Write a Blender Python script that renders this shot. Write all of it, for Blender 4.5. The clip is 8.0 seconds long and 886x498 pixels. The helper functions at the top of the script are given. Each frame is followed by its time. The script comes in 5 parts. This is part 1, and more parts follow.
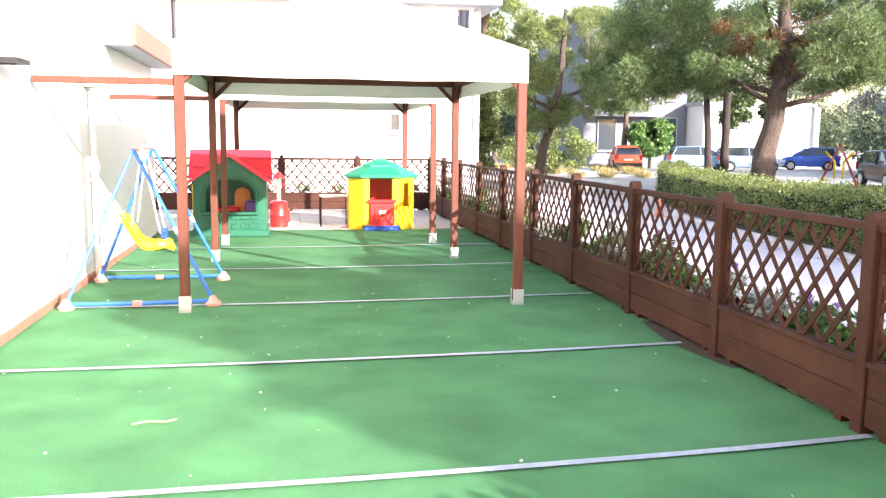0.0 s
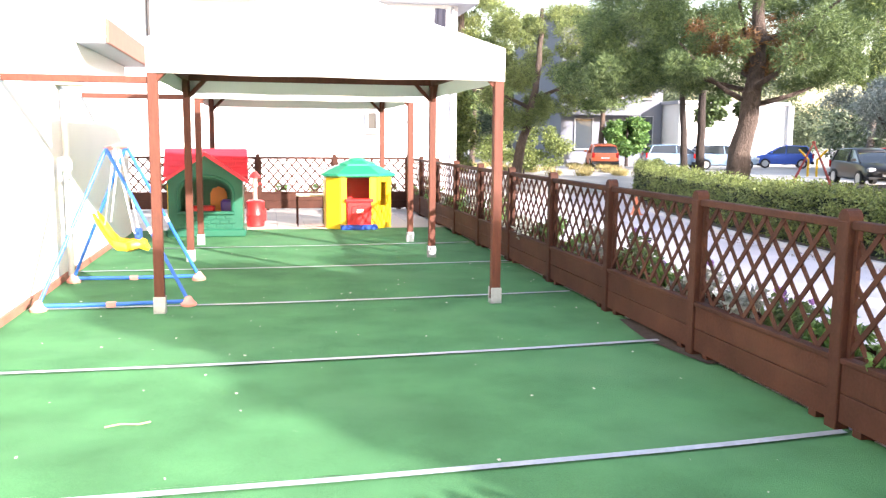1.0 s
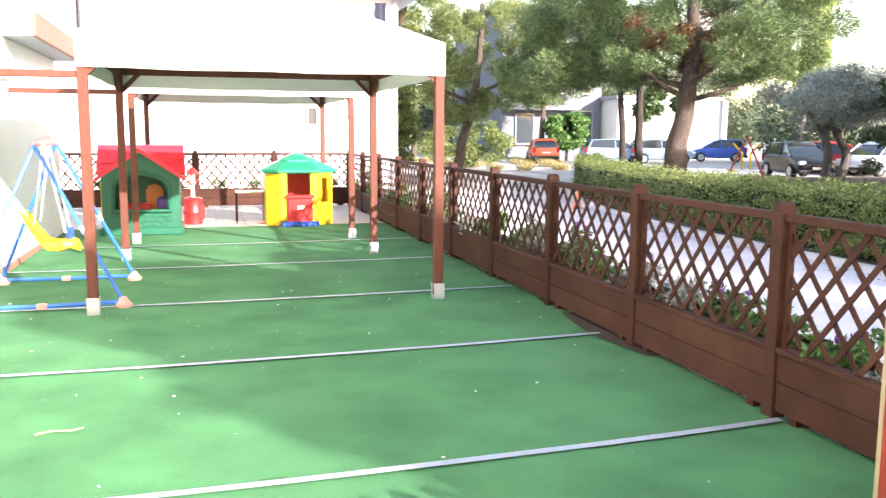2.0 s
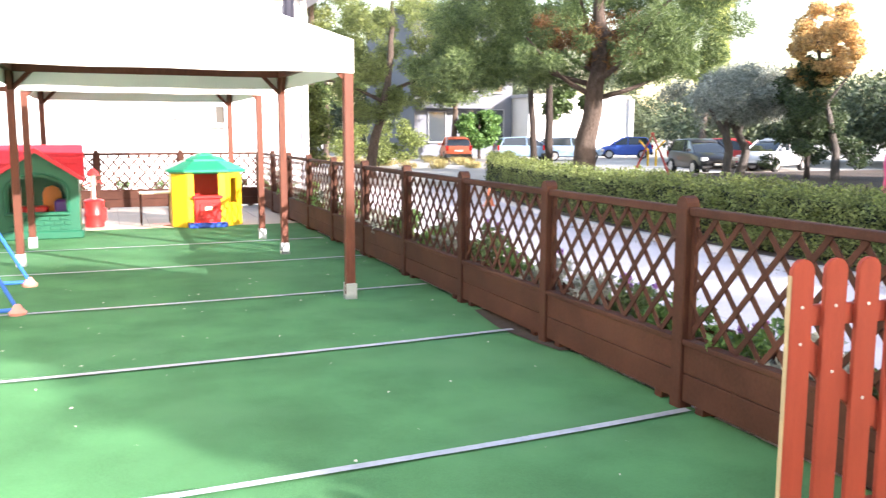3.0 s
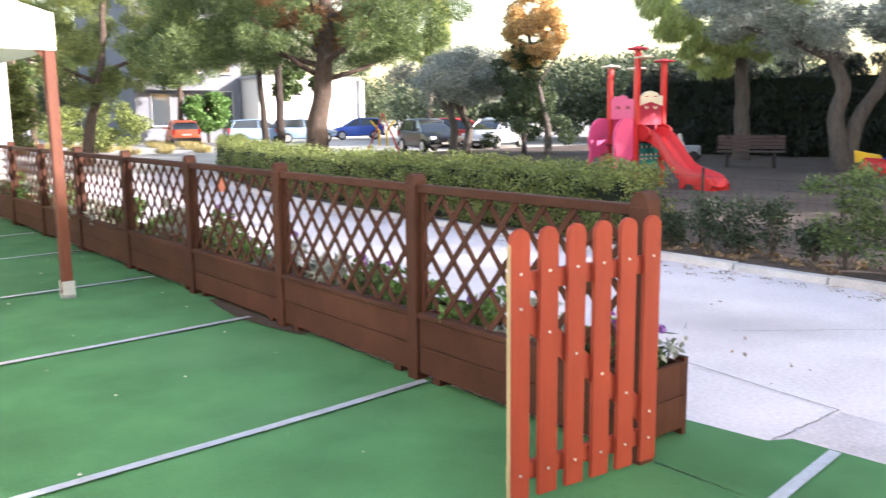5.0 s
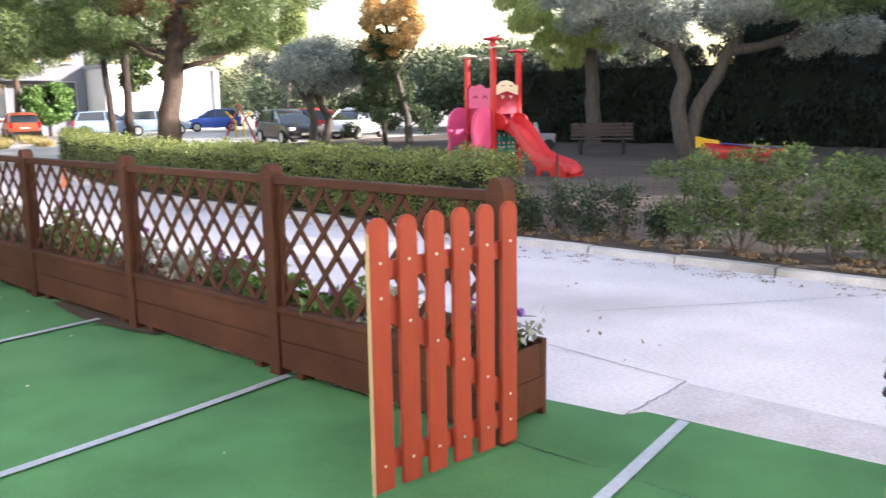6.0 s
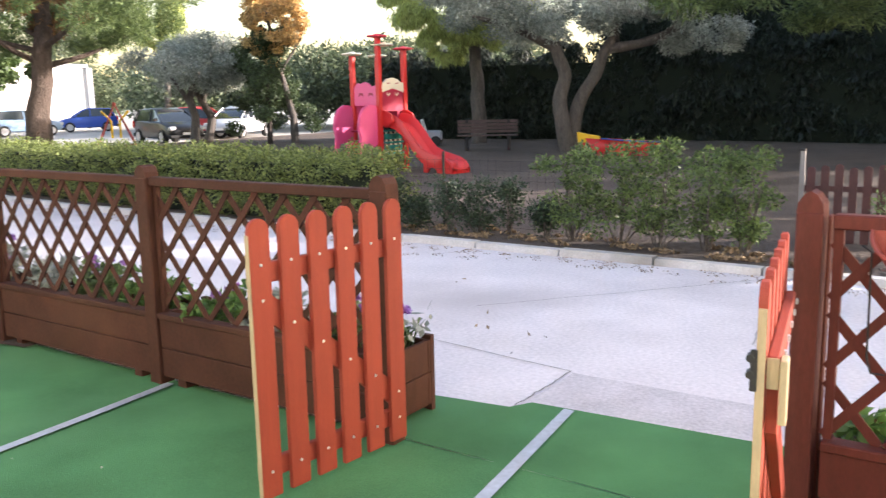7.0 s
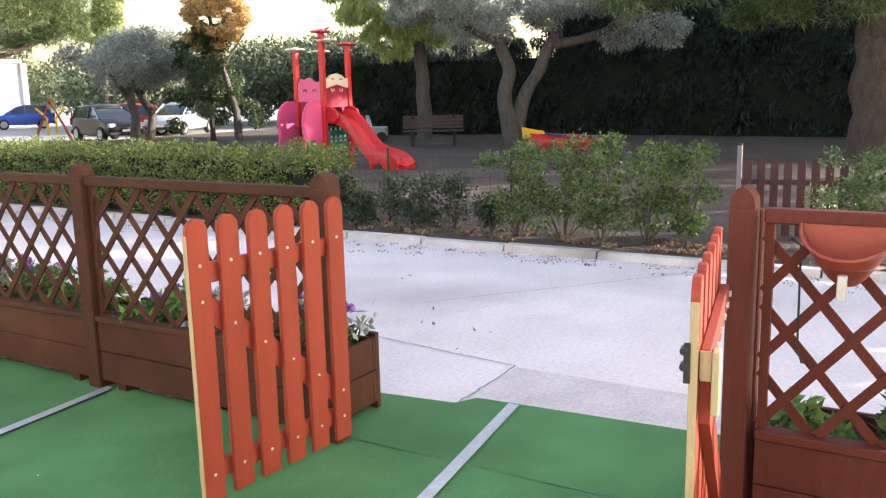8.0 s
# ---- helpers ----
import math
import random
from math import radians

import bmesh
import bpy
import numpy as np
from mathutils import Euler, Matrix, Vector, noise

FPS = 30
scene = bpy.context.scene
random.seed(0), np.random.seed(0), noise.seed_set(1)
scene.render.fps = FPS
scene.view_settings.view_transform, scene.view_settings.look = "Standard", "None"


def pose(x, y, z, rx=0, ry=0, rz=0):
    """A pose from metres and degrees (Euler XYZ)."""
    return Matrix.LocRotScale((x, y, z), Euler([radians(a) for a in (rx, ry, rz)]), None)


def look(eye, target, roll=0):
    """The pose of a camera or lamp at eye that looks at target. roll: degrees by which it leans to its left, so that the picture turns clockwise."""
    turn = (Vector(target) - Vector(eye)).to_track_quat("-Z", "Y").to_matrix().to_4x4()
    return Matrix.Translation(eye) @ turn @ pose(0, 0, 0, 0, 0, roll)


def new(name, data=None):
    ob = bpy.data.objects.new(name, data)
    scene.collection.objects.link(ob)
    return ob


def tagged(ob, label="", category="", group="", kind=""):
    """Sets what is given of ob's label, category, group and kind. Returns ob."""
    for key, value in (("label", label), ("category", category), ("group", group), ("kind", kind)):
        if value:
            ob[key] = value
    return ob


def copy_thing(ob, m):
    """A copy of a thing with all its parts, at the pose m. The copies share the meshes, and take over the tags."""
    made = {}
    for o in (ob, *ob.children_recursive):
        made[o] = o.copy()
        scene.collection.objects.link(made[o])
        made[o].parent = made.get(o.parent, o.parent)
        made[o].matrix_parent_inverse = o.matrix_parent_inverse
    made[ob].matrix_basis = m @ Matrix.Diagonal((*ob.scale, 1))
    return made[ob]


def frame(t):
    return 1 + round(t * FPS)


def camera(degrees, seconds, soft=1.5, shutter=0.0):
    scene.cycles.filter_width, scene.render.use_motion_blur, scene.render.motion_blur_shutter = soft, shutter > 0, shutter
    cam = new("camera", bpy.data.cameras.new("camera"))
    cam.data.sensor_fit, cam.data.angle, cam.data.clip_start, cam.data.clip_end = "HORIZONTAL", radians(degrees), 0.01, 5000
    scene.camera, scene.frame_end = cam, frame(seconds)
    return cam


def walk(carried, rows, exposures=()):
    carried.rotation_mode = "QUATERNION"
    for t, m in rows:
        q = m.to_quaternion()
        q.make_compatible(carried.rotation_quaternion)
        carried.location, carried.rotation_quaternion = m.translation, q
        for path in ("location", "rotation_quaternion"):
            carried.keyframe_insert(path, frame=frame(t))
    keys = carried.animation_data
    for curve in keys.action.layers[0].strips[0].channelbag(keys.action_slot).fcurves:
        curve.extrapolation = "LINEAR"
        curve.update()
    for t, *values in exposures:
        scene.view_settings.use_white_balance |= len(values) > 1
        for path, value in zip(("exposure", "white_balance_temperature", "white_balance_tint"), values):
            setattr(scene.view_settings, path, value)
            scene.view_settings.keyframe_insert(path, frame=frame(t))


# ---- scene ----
cam = camera(55.00, 8.0, soft=1.25, shutter=0.5)
PATH = [
    (0.0, pose(0.000, 0.000, 1.650, 82.69, -0.60, -10.18)),
    (0.5, pose(0.005, 0.004, 1.649, 82.69, -0.54, -10.51)),
    (1.0, pose(0.012, 0.020, 1.648, 82.62, -0.51, -11.67)),
    (1.5, pose(0.013, 0.034, 1.652, 82.44, -0.42, -13.37)),
    (3.0, pose(0.078, 0.117, 1.638, 82.26, -0.10, -21.34)),
    (3.5, pose(0.081, 0.123, 1.642, 82.15, 0.09, -25.05)),
    (4.0, pose(0.074, 0.119, 1.641, 81.83, 0.18, -29.66)),
    (4.5, pose(0.106, 0.140, 1.635, 81.44, 0.38, -34.27)),
    (6.0, pose(0.183, 0.153, 1.617, 80.22, 0.91, -48.25)),
    (6.5, pose(0.193, 0.146, 1.619, 80.08, 1.03, -52.29)),
    (7.0, pose(0.213, 0.136, 1.616, 79.92, 1.18, -55.71)),
    (7.5, pose(0.222, 0.120, 1.619, 79.69, 1.31, -58.39)),
    (8.0, pose(0.225, 0.115, 1.624, 79.54, 1.31, -59.29)),
]
EXPOSURES = [(0.0, 2.04, 6300, 21), (3.5, 2.0, 6350, 19), (6.5, 1.78, 6550, 19), (8.0, 1.72, 6650, 18)]
SKY_STRENGTH, SUN_STRENGTH = 0.15, 4.5
walk(cam, PATH, EXPOSURES)

# ---- light ----
SUN = Vector((0.533, -0.790, 0.305))
world = bpy.data.worlds.new("sky")
scene.world = world
world.use_nodes = True
wt = world.node_tree
sky = wt.nodes.new("ShaderNodeTexSky")
sky.sky_type = "NISHITA"
sky.sun_disc = False
sky.sun_elevation = radians(17.8)
sky.sun_rotation = radians(146.0)
sky.dust_density = 1.5
sky.ozone_density = 0.5
sky.air_density = 1.3
wt.links.new(sky.outputs[0], wt.nodes["Background"].inputs[0])
wt.nodes["Background"].inputs[1].default_value = SKY_STRENGTH
sun_data = bpy.data.lights.new("sun", "SUN")
sun_data.energy = SUN_STRENGTH
sun_data.angle = radians(0.6)
sun_data.color = (1.0, 0.95, 0.87)
sun = new("sun", sun_data)
sun.matrix_world = look(SUN * 60, (0, 0, 0))

# ---- materials ----
MATS = {}


def material(name, base, rough=0.6, metal=0.0, var=0.15, scale=6.0, fine=60.0, bump=0.15, stain=None, stain_amount=0.0, obj_var=0.0, stretch=(1, 1, 1), coat=0.0, bump_dist=0.01, spec=0.5):
    """A surface with two scales of noise in its colour, fine relief, and an optional stain colour."""
    if name in MATS:
        return MATS[name]
    m = bpy.data.materials.new(name)
    m.use_nodes = True
    nt = m.node_tree
    N, L = nt.nodes, nt.links
    bsdf = N["Principled BSDF"]
    co = N.new("ShaderNodeTexCoord")
    mp = N.new("ShaderNodeMapping")
    mp.inputs["Scale"].default_value = stretch
    L.new(co.outputs["Object"], mp.inputs["Vector"])
    big, small = N.new("ShaderNodeTexNoise"), N.new("ShaderNodeTexNoise")
    big.inputs["Scale"].default_value, small.inputs["Scale"].default_value = scale, fine
    big.inputs["Detail"].default_value, small.inputs["Detail"].default_value = 5, 3
    for n in (big, small):
        L.new(mp.outputs[0], n.inputs["Vector"])
    add = N.new("ShaderNodeMath")
    add.operation = "ADD"
    L.new(big.outputs["Fac"], add.inputs[0])
    L.new(small.outputs["Fac"], add.inputs[1])
    rng = N.new("ShaderNodeMapRange")
    rng.inputs["From Min"].default_value, rng.inputs["From Max"].default_value = 0.6, 1.4
    rng.inputs["To Min"].default_value, rng.inputs["To Max"].default_value = 1 - var, 1 + var
    L.new(add.outputs[0], rng.inputs["Value"])
    mul = N.new("ShaderNodeMix")
    mul.data_type, mul.blend_type = "RGBA", "MULTIPLY"
    mul.inputs["Factor"].default_value = 1.0
    mul.inputs["A"].default_value = (*base, 1)
    L.new(rng.outputs[0], mul.inputs["B"])
    out = mul.outputs["Result"]
    if stain:
        ramp = N.new("ShaderNodeMapRange")
        ramp.inputs["From Min"].default_value, ramp.inputs["From Max"].default_value = 0.5, 0.72
        ramp.inputs["To Max"].default_value = stain_amount
        patch = N.new("ShaderNodeTexNoise")
        patch.inputs["Scale"].default_value = scale * 0.35
        patch.inputs["Detail"].default_value = 6
        L.new(co.outputs["Object"], patch.inputs["Vector"])
        L.new(patch.outputs["Fac"], ramp.inputs["Value"])
        mix = N.new("ShaderNodeMix")
        mix.data_type = "RGBA"
        L.new(ramp.outputs[0], mix.inputs["Factor"])
        L.new(out, mix.inputs["A"])
        mix.inputs["B"].default_value = (*stain, 1)
        out = mix.outputs["Result"]
    if obj_var:
        info = N.new("ShaderNodeObjectInfo")
        r2 = N.new("ShaderNodeMapRange")
        r2.inputs["To Min"].default_value, r2.inputs["To Max"].default_value = 1 - obj_var, 1 + obj_var
        L.new(info.outputs["Random"], r2.inputs["Value"])
        m2 = N.new("ShaderNodeMix")
        m2.data_type, m2.blend_type = "RGBA", "MULTIPLY"
        m2.inputs["Factor"].default_value = 1.0
        L.new(out, m2.inputs["A"])
        L.new(r2.outputs[0], m2.inputs["B"])
        out = m2.outputs["Result"]
    L.new(out, bsdf.inputs["Base Color"])
    bsdf.inputs["Roughness"].default_value = rough
    bsdf.inputs["Metallic"].default_value = metal
    bsdf.inputs["Coat Weight"].default_value = coat
    bsdf.inputs["Specular IOR Level"].default_value = spec
    if bump:
        bp = N.new("ShaderNodeBump")
        bp.inputs["Strength"].default_value, bp.inputs["Distance"].default_value = bump, bump_dist
        L.new(add.outputs[0], bp.inputs["Height"])
        L.new(bp.outputs[0], bsdf.inputs["Normal"])
    MATS[name] = m
    return m


def leaf_material(name, base, var=0.4, hue=(0.0, 0.0, 0.0), through_light=0.3, rough=0.55):
    """Leaves: each one a little different in colour, letting some light through."""
    if name in MATS:
        return MATS[name]
    m = bpy.data.materials.new(name)
    m.use_nodes = True
    nt = m.node_tree
    N, L = nt.nodes, nt.links
    bsdf = N["Principled BSDF"]
    geo = N.new("ShaderNodeNewGeometry")
    ramp = N.new("ShaderNodeValToRGB")
    dark = [max(0.003, c * (1 - var)) for c in base]
    light = [c * (1 + var) + h for c, h in zip(base, hue)]
    ramp.color_ramp.elements[0].color = (*dark, 1)
    ramp.color_ramp.elements[1].color = (*light, 1)
    L.new(geo.outputs["Random Per Island"], ramp.inputs[0])
    L.new(ramp.outputs[0], bsdf.inputs["Base Color"])
    bsdf.inputs["Roughness"].default_value = rough
    tr = N.new("ShaderNodeBsdfTranslucent")
    L.new(ramp.outputs[0], tr.inputs["Color"])
    mix = N.new("ShaderNodeMixShader")
    mix.inputs[0].default_value = through_light
    L.new(bsdf.outputs[0], mix.inputs[1])
    L.new(tr.outputs[0], mix.inputs[2])
    L.new(mix.outputs[0], N["Material Output"].inputs["Surface"])
    MATS[name] = m
    return m


WOOD = material("stained_wood", (0.054, 0.020, 0.012), 0.7, spec=0.2, var=0.3, scale=5, fine=45, bump=0.25, obj_var=0.15, stretch=(6, 1, 1), stain=(0.095, 0.04, 0.023), stain_amount=0.5)
WOOD_RED = material("red_stained_wood", (0.09, 0.02, 0.0135), 0.65, spec=0.25, var=0.25, scale=5, fine=45, bump=0.2, obj_var=0.1, stretch=(6, 6, 1))
GATE = material("orange_red_painted_wood", (0.255, 0.040, 0.022), 0.6, spec=0.3, var=0.14, scale=4, fine=40, bump=0.12, obj_var=0.08, stretch=(8, 8, 1), stain=(0.19, 0.032, 0.018), stain_amount=0.5)
RAW = material("raw_pine_edge", (0.36, 0.27, 0.16), 0.65, var=0.25, scale=8, fine=60, bump=0.15, stretch=(8, 8, 1))
POSTW = material("gazebo_post_wood", (0.125, 0.042, 0.025), 0.6, spec=0.25, var=0.3, scale=4, fine=40, bump=0.2, obj_var=0.12, stretch=(8, 8, 1))
STEEL = material("galvanised_steel", (0.55, 0.56, 0.57), 0.45, 0.6, var=0.2, scale=9, fine=80, bump=0.1)
STRIP = material("aluminium_strip", (0.43, 0.46, 0.51), 0.42, 0.2, var=0.25, scale=3, fine=30, bump=0.1, stain=(0.2, 0.22, 0.24), stain_amount=0.6)
TURF = material("artificial_turf", (0.074, 0.210, 0.086), 0.9, spec=0.15, var=0.42, scale=1.6, fine=210, bump=0.55, stain=(0.100, 0.242, 0.112), stain_amount=0.8, bump_dist=0.012)
CONCRETE = material("pale_concrete", (0.68, 0.62, 0.635), 0.85, var=0.2, scale=1.1, fine=34, bump=0.35, stain=(0.42, 0.38, 0.39), stain_amount=0.85)
KERB = material("kerb_concrete", (0.58, 0.55, 0.53), 0.85, var=0.25, scale=3, fine=60, bump=0.4, stain=(0.25, 0.23, 0.2), stain_amount=0.8)
GROUND = material("pale_dusty_ground", (0.44, 0.41, 0.37), 0.9, var=0.18, scale=0.25, fine=12, bump=0.3, stain=(0.30, 0.27, 0.23), stain_amount=0.7)
SOIL = material("bare_brown_soil", (0.082, 0.058, 0.045), 0.95, var=0.4, scale=0.9, fine=18, bump=0.9, stain=(0.118, 0.088, 0.068), stain_amount=0.9, bump_dist=0.04)
POTTING = material("potting_soil", (0.05, 0.033, 0.022), 0.95, var=0.4, scale=12, fine=60, bump=0.8)
PLASTER = material("white_plaster", (0.80, 0.79, 0.77), 0.85, var=0.04, scale=1.2, fine=50, bump=0.15, stain=(0.72, 0.71, 0.68), stain_amount=0.4)
BLOCKGREY = material("blue_grey_plaster", (0.15, 0.16, 0.19), 0.85, var=0.12, scale=0.8, fine=30, bump=0.1)
GREYPLASTER = material("grey_plaster", (0.34, 0.35, 0.38), 0.85, var=0.1, scale=0.8, fine=30, bump=0.1)
TILE = material("beige_paving_tile", (0.52, 0.45, 0.38), 0.65, var=0.1, scale=4, fine=50, bump=0.1, obj_var=0.07)
GROUT = material("paving_joint", (0.30, 0.27, 0.23), 0.9, var=0.2, scale=6, fine=50)
CANVAS = material("white_canvas", (0.80, 0.79, 0.75), 0.8, var=0.05, scale=2, fine=150, bump=0.1)
def plastic(name, rgb, var=0.05, rough=0.38):
    return material(name, rgb, rough, var=var, scale=5, fine=50, bump=0.05)
RED = plastic("red_plastic", (0.62, 0.025, 0.022))
ROOFRED = plastic("faded_red_plastic", (0.62, 0.03, 0.05), 0.12, 0.5)
DGREEN = plastic("dark_green_plastic", (0.008, 0.10, 0.052), 0.15, 0.5)
GREEN = plastic("green_plastic", (0.015, 0.25, 0.13), 0.1)
YELLOW = plastic("yellow_plastic", (0.80, 0.50, 0.015))
ORANGE = plastic("orange_plastic", (0.75, 0.25, 0.02))
BLUE = plastic("blue_plastic", (0.02, 0.07, 0.36))
PURPLE = plastic("purple_plastic", (0.10, 0.04, 0.22))
PINK = plastic("pink_plastic", (0.78, 0.10, 0.25))
CRIMSON = plastic("crimson_plastic", (0.36, 0.012, 0.045))
CREAM = plastic("cream_plastic", (0.75, 0.68, 0.50))
TURQ = plastic("turquoise_plastic", (0.02, 0.26, 0.22))
SWBLUE = material("blue_painted_steel", (0.03, 0.14, 0.52), 0.35, 0.0, var=0.08, scale=5, fine=50, bump=0.03)
SALMON = plastic("salmon_plastic", (0.72, 0.30, 0.24))
ROPE = material("white_rope", (0.72, 0.70, 0.66), 0.8, var=0.12, scale=30, fine=200, bump=0.4)
DARK = material("dark_iron", (0.025, 0.022, 0.022), 0.55, 0.3, var=0.25, scale=10, fine=80)
BARK = material("pine_bark", (0.105, 0.075, 0.058), 0.95, var=0.5, scale=3, fine=14, bump=1.0, stretch=(3, 3, 1), bump_dist=0.05)
BARKG = material("grey_olive_bark", (0.13, 0.11, 0.095), 0.95, var=0.45, scale=3, fine=16, bump=1.0, stretch=(3, 3, 0.8), bump_dist=0.05)
BARKD = material("dark_bark", (0.06, 0.045, 0.038), 0.95, var=0.5, scale=4, fine=20, bump=1.0, stretch=(3, 3, 1), bump_dist=0.04)
BENCHW = material("weathered_bench_wood", (0.085, 0.055, 0.05), 0.75, var=0.3, scale=5, fine=40, bump=0.3)
DPICKET = material("dark_brown_picket", (0.07, 0.022, 0.022), 0.6, var=0.3, scale=5, fine=40, bump=0.2, obj_var=0.15)
TYRE = material("tyre_rubber", (0.02, 0.02, 0.02), 0.8, var=0.2, scale=8, fine=60)
RIM = material("alloy_rim", (0.5, 0.5, 0.52), 0.35, 0.8, var=0.1)
GLASS = material("dark_car_glass", (0.02, 0.025, 0.03), 0.08, 0.0, var=0.05, bump=0, coat=0.5)
PLATE = material("plate_white", (0.7, 0.7, 0.7), 0.5)
LAMPC = material("clear_lamp", (0.65, 0.66, 0.68), 0.15, 0.3, bump=0)
LAMPR = material("red_lamp", (0.45, 0.01, 0.01), 0.2, bump=0)
# near-black: the shade deep between hedge leaves, put into the colour
SHADE_CORE = material("leaf_shade", (0.008, 0.014, 0.006), 0.95, var=0.4, scale=3, fine=20, bump=0.5)
WINDOWG = material("window_glass", (0.05, 0.06, 0.07), 0.06, var=0.05, bump=0)
SHUTTER = material("brown_shutter", (0.30, 0.20, 0.14), 0.7, var=0.15, stretch=(1, 1, 8))
TERRA = material("brown_fascia", (0.27, 0.12, 0.08), 0.7, var=0.15)
CLOTH = material("dark_cloth", (0.03, 0.03, 0.045), 0.9, var=0.2)
L_PINE = leaf_material("pine_needles", (0.105, 0.165, 0.068), 0.5, (0.06, 0.05, 0.0), 0.35)
L_PINE2 = leaf_material("yellowish_needles", (0.17, 0.22, 0.085), 0.45, (0.08, 0.06, 0.0), 0.4)
L_OLIVE = leaf_material("olive_leaves", (0.30, 0.325, 0.28), 0.35, (0.06, 0.06, 0.05), 0.3)
L_AUTUMN = leaf_material("autumn_leaves", (0.60, 0.40, 0.19), 0.35, (0.1, 0.10, 0.02), 0.45)
L_HEDGE = leaf_material("hedge_leaves", (0.145, 0.185, 0.058), 0.5, (0.07, 0.07, 0.01), 0.3)
L_BUSH = leaf_material("bush_leaves", (0.055, 0.09, 0.03), 0.5, (0.08, 0.10, 0.02), 0.35)
L_YOUNG = leaf_material("young_conifer_leaves", (0.024, 0.043, 0.019), 0.5, (0.012, 0.018, 0.006), 0.2)
L_CONE = leaf_material("cone_shrub_leaves", (0.06, 0.095, 0.04), 0.5, (0.03, 0.03, 0.01), 0.2)
L_WOODS = leaf_material("distant_leaves", (0.075, 0.105, 0.06), 0.5, (0.05, 0.05, 0.02), 0.3)
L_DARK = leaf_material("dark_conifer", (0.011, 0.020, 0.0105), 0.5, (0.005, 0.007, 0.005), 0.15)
L_MID = leaf_material("mid_green_leaves", (0.085, 0.14, 0.05), 0.5, (0.04, 0.04, 0.01), 0.3)
L_FRESH = leaf_material("fresh_green_leaves", (0.10, 0.21, 0.06), 0.4, (0.05, 0.05, 0.0), 0.35)
L_WILLOW = leaf_material("willow_leaves", (0.40, 0.46, 0.17), 0.35, (0.08, 0.08, 0.01), 0.4)
L_DRY = leaf_material("dry_brown_litter", (0.21, 0.14, 0.075), 0.5, (0.05, 0.04, 0.03), 0.1)
L_PURPLE = leaf_material("purple_petals", (0.30, 0.12, 0.42), 0.3, (0.1, 0.08, 0.1), 0.3)
L_REDPETAL = leaf_material("orange_red_petals", (0.7, 0.08, 0.03), 0.3, (0.1, 0.05, 0.0), 0.3)
L_BROWNN = leaf_material("browned_needles", (0.20, 0.10, 0.045), 0.4, (0.05, 0.03, 0.0), 0.3)


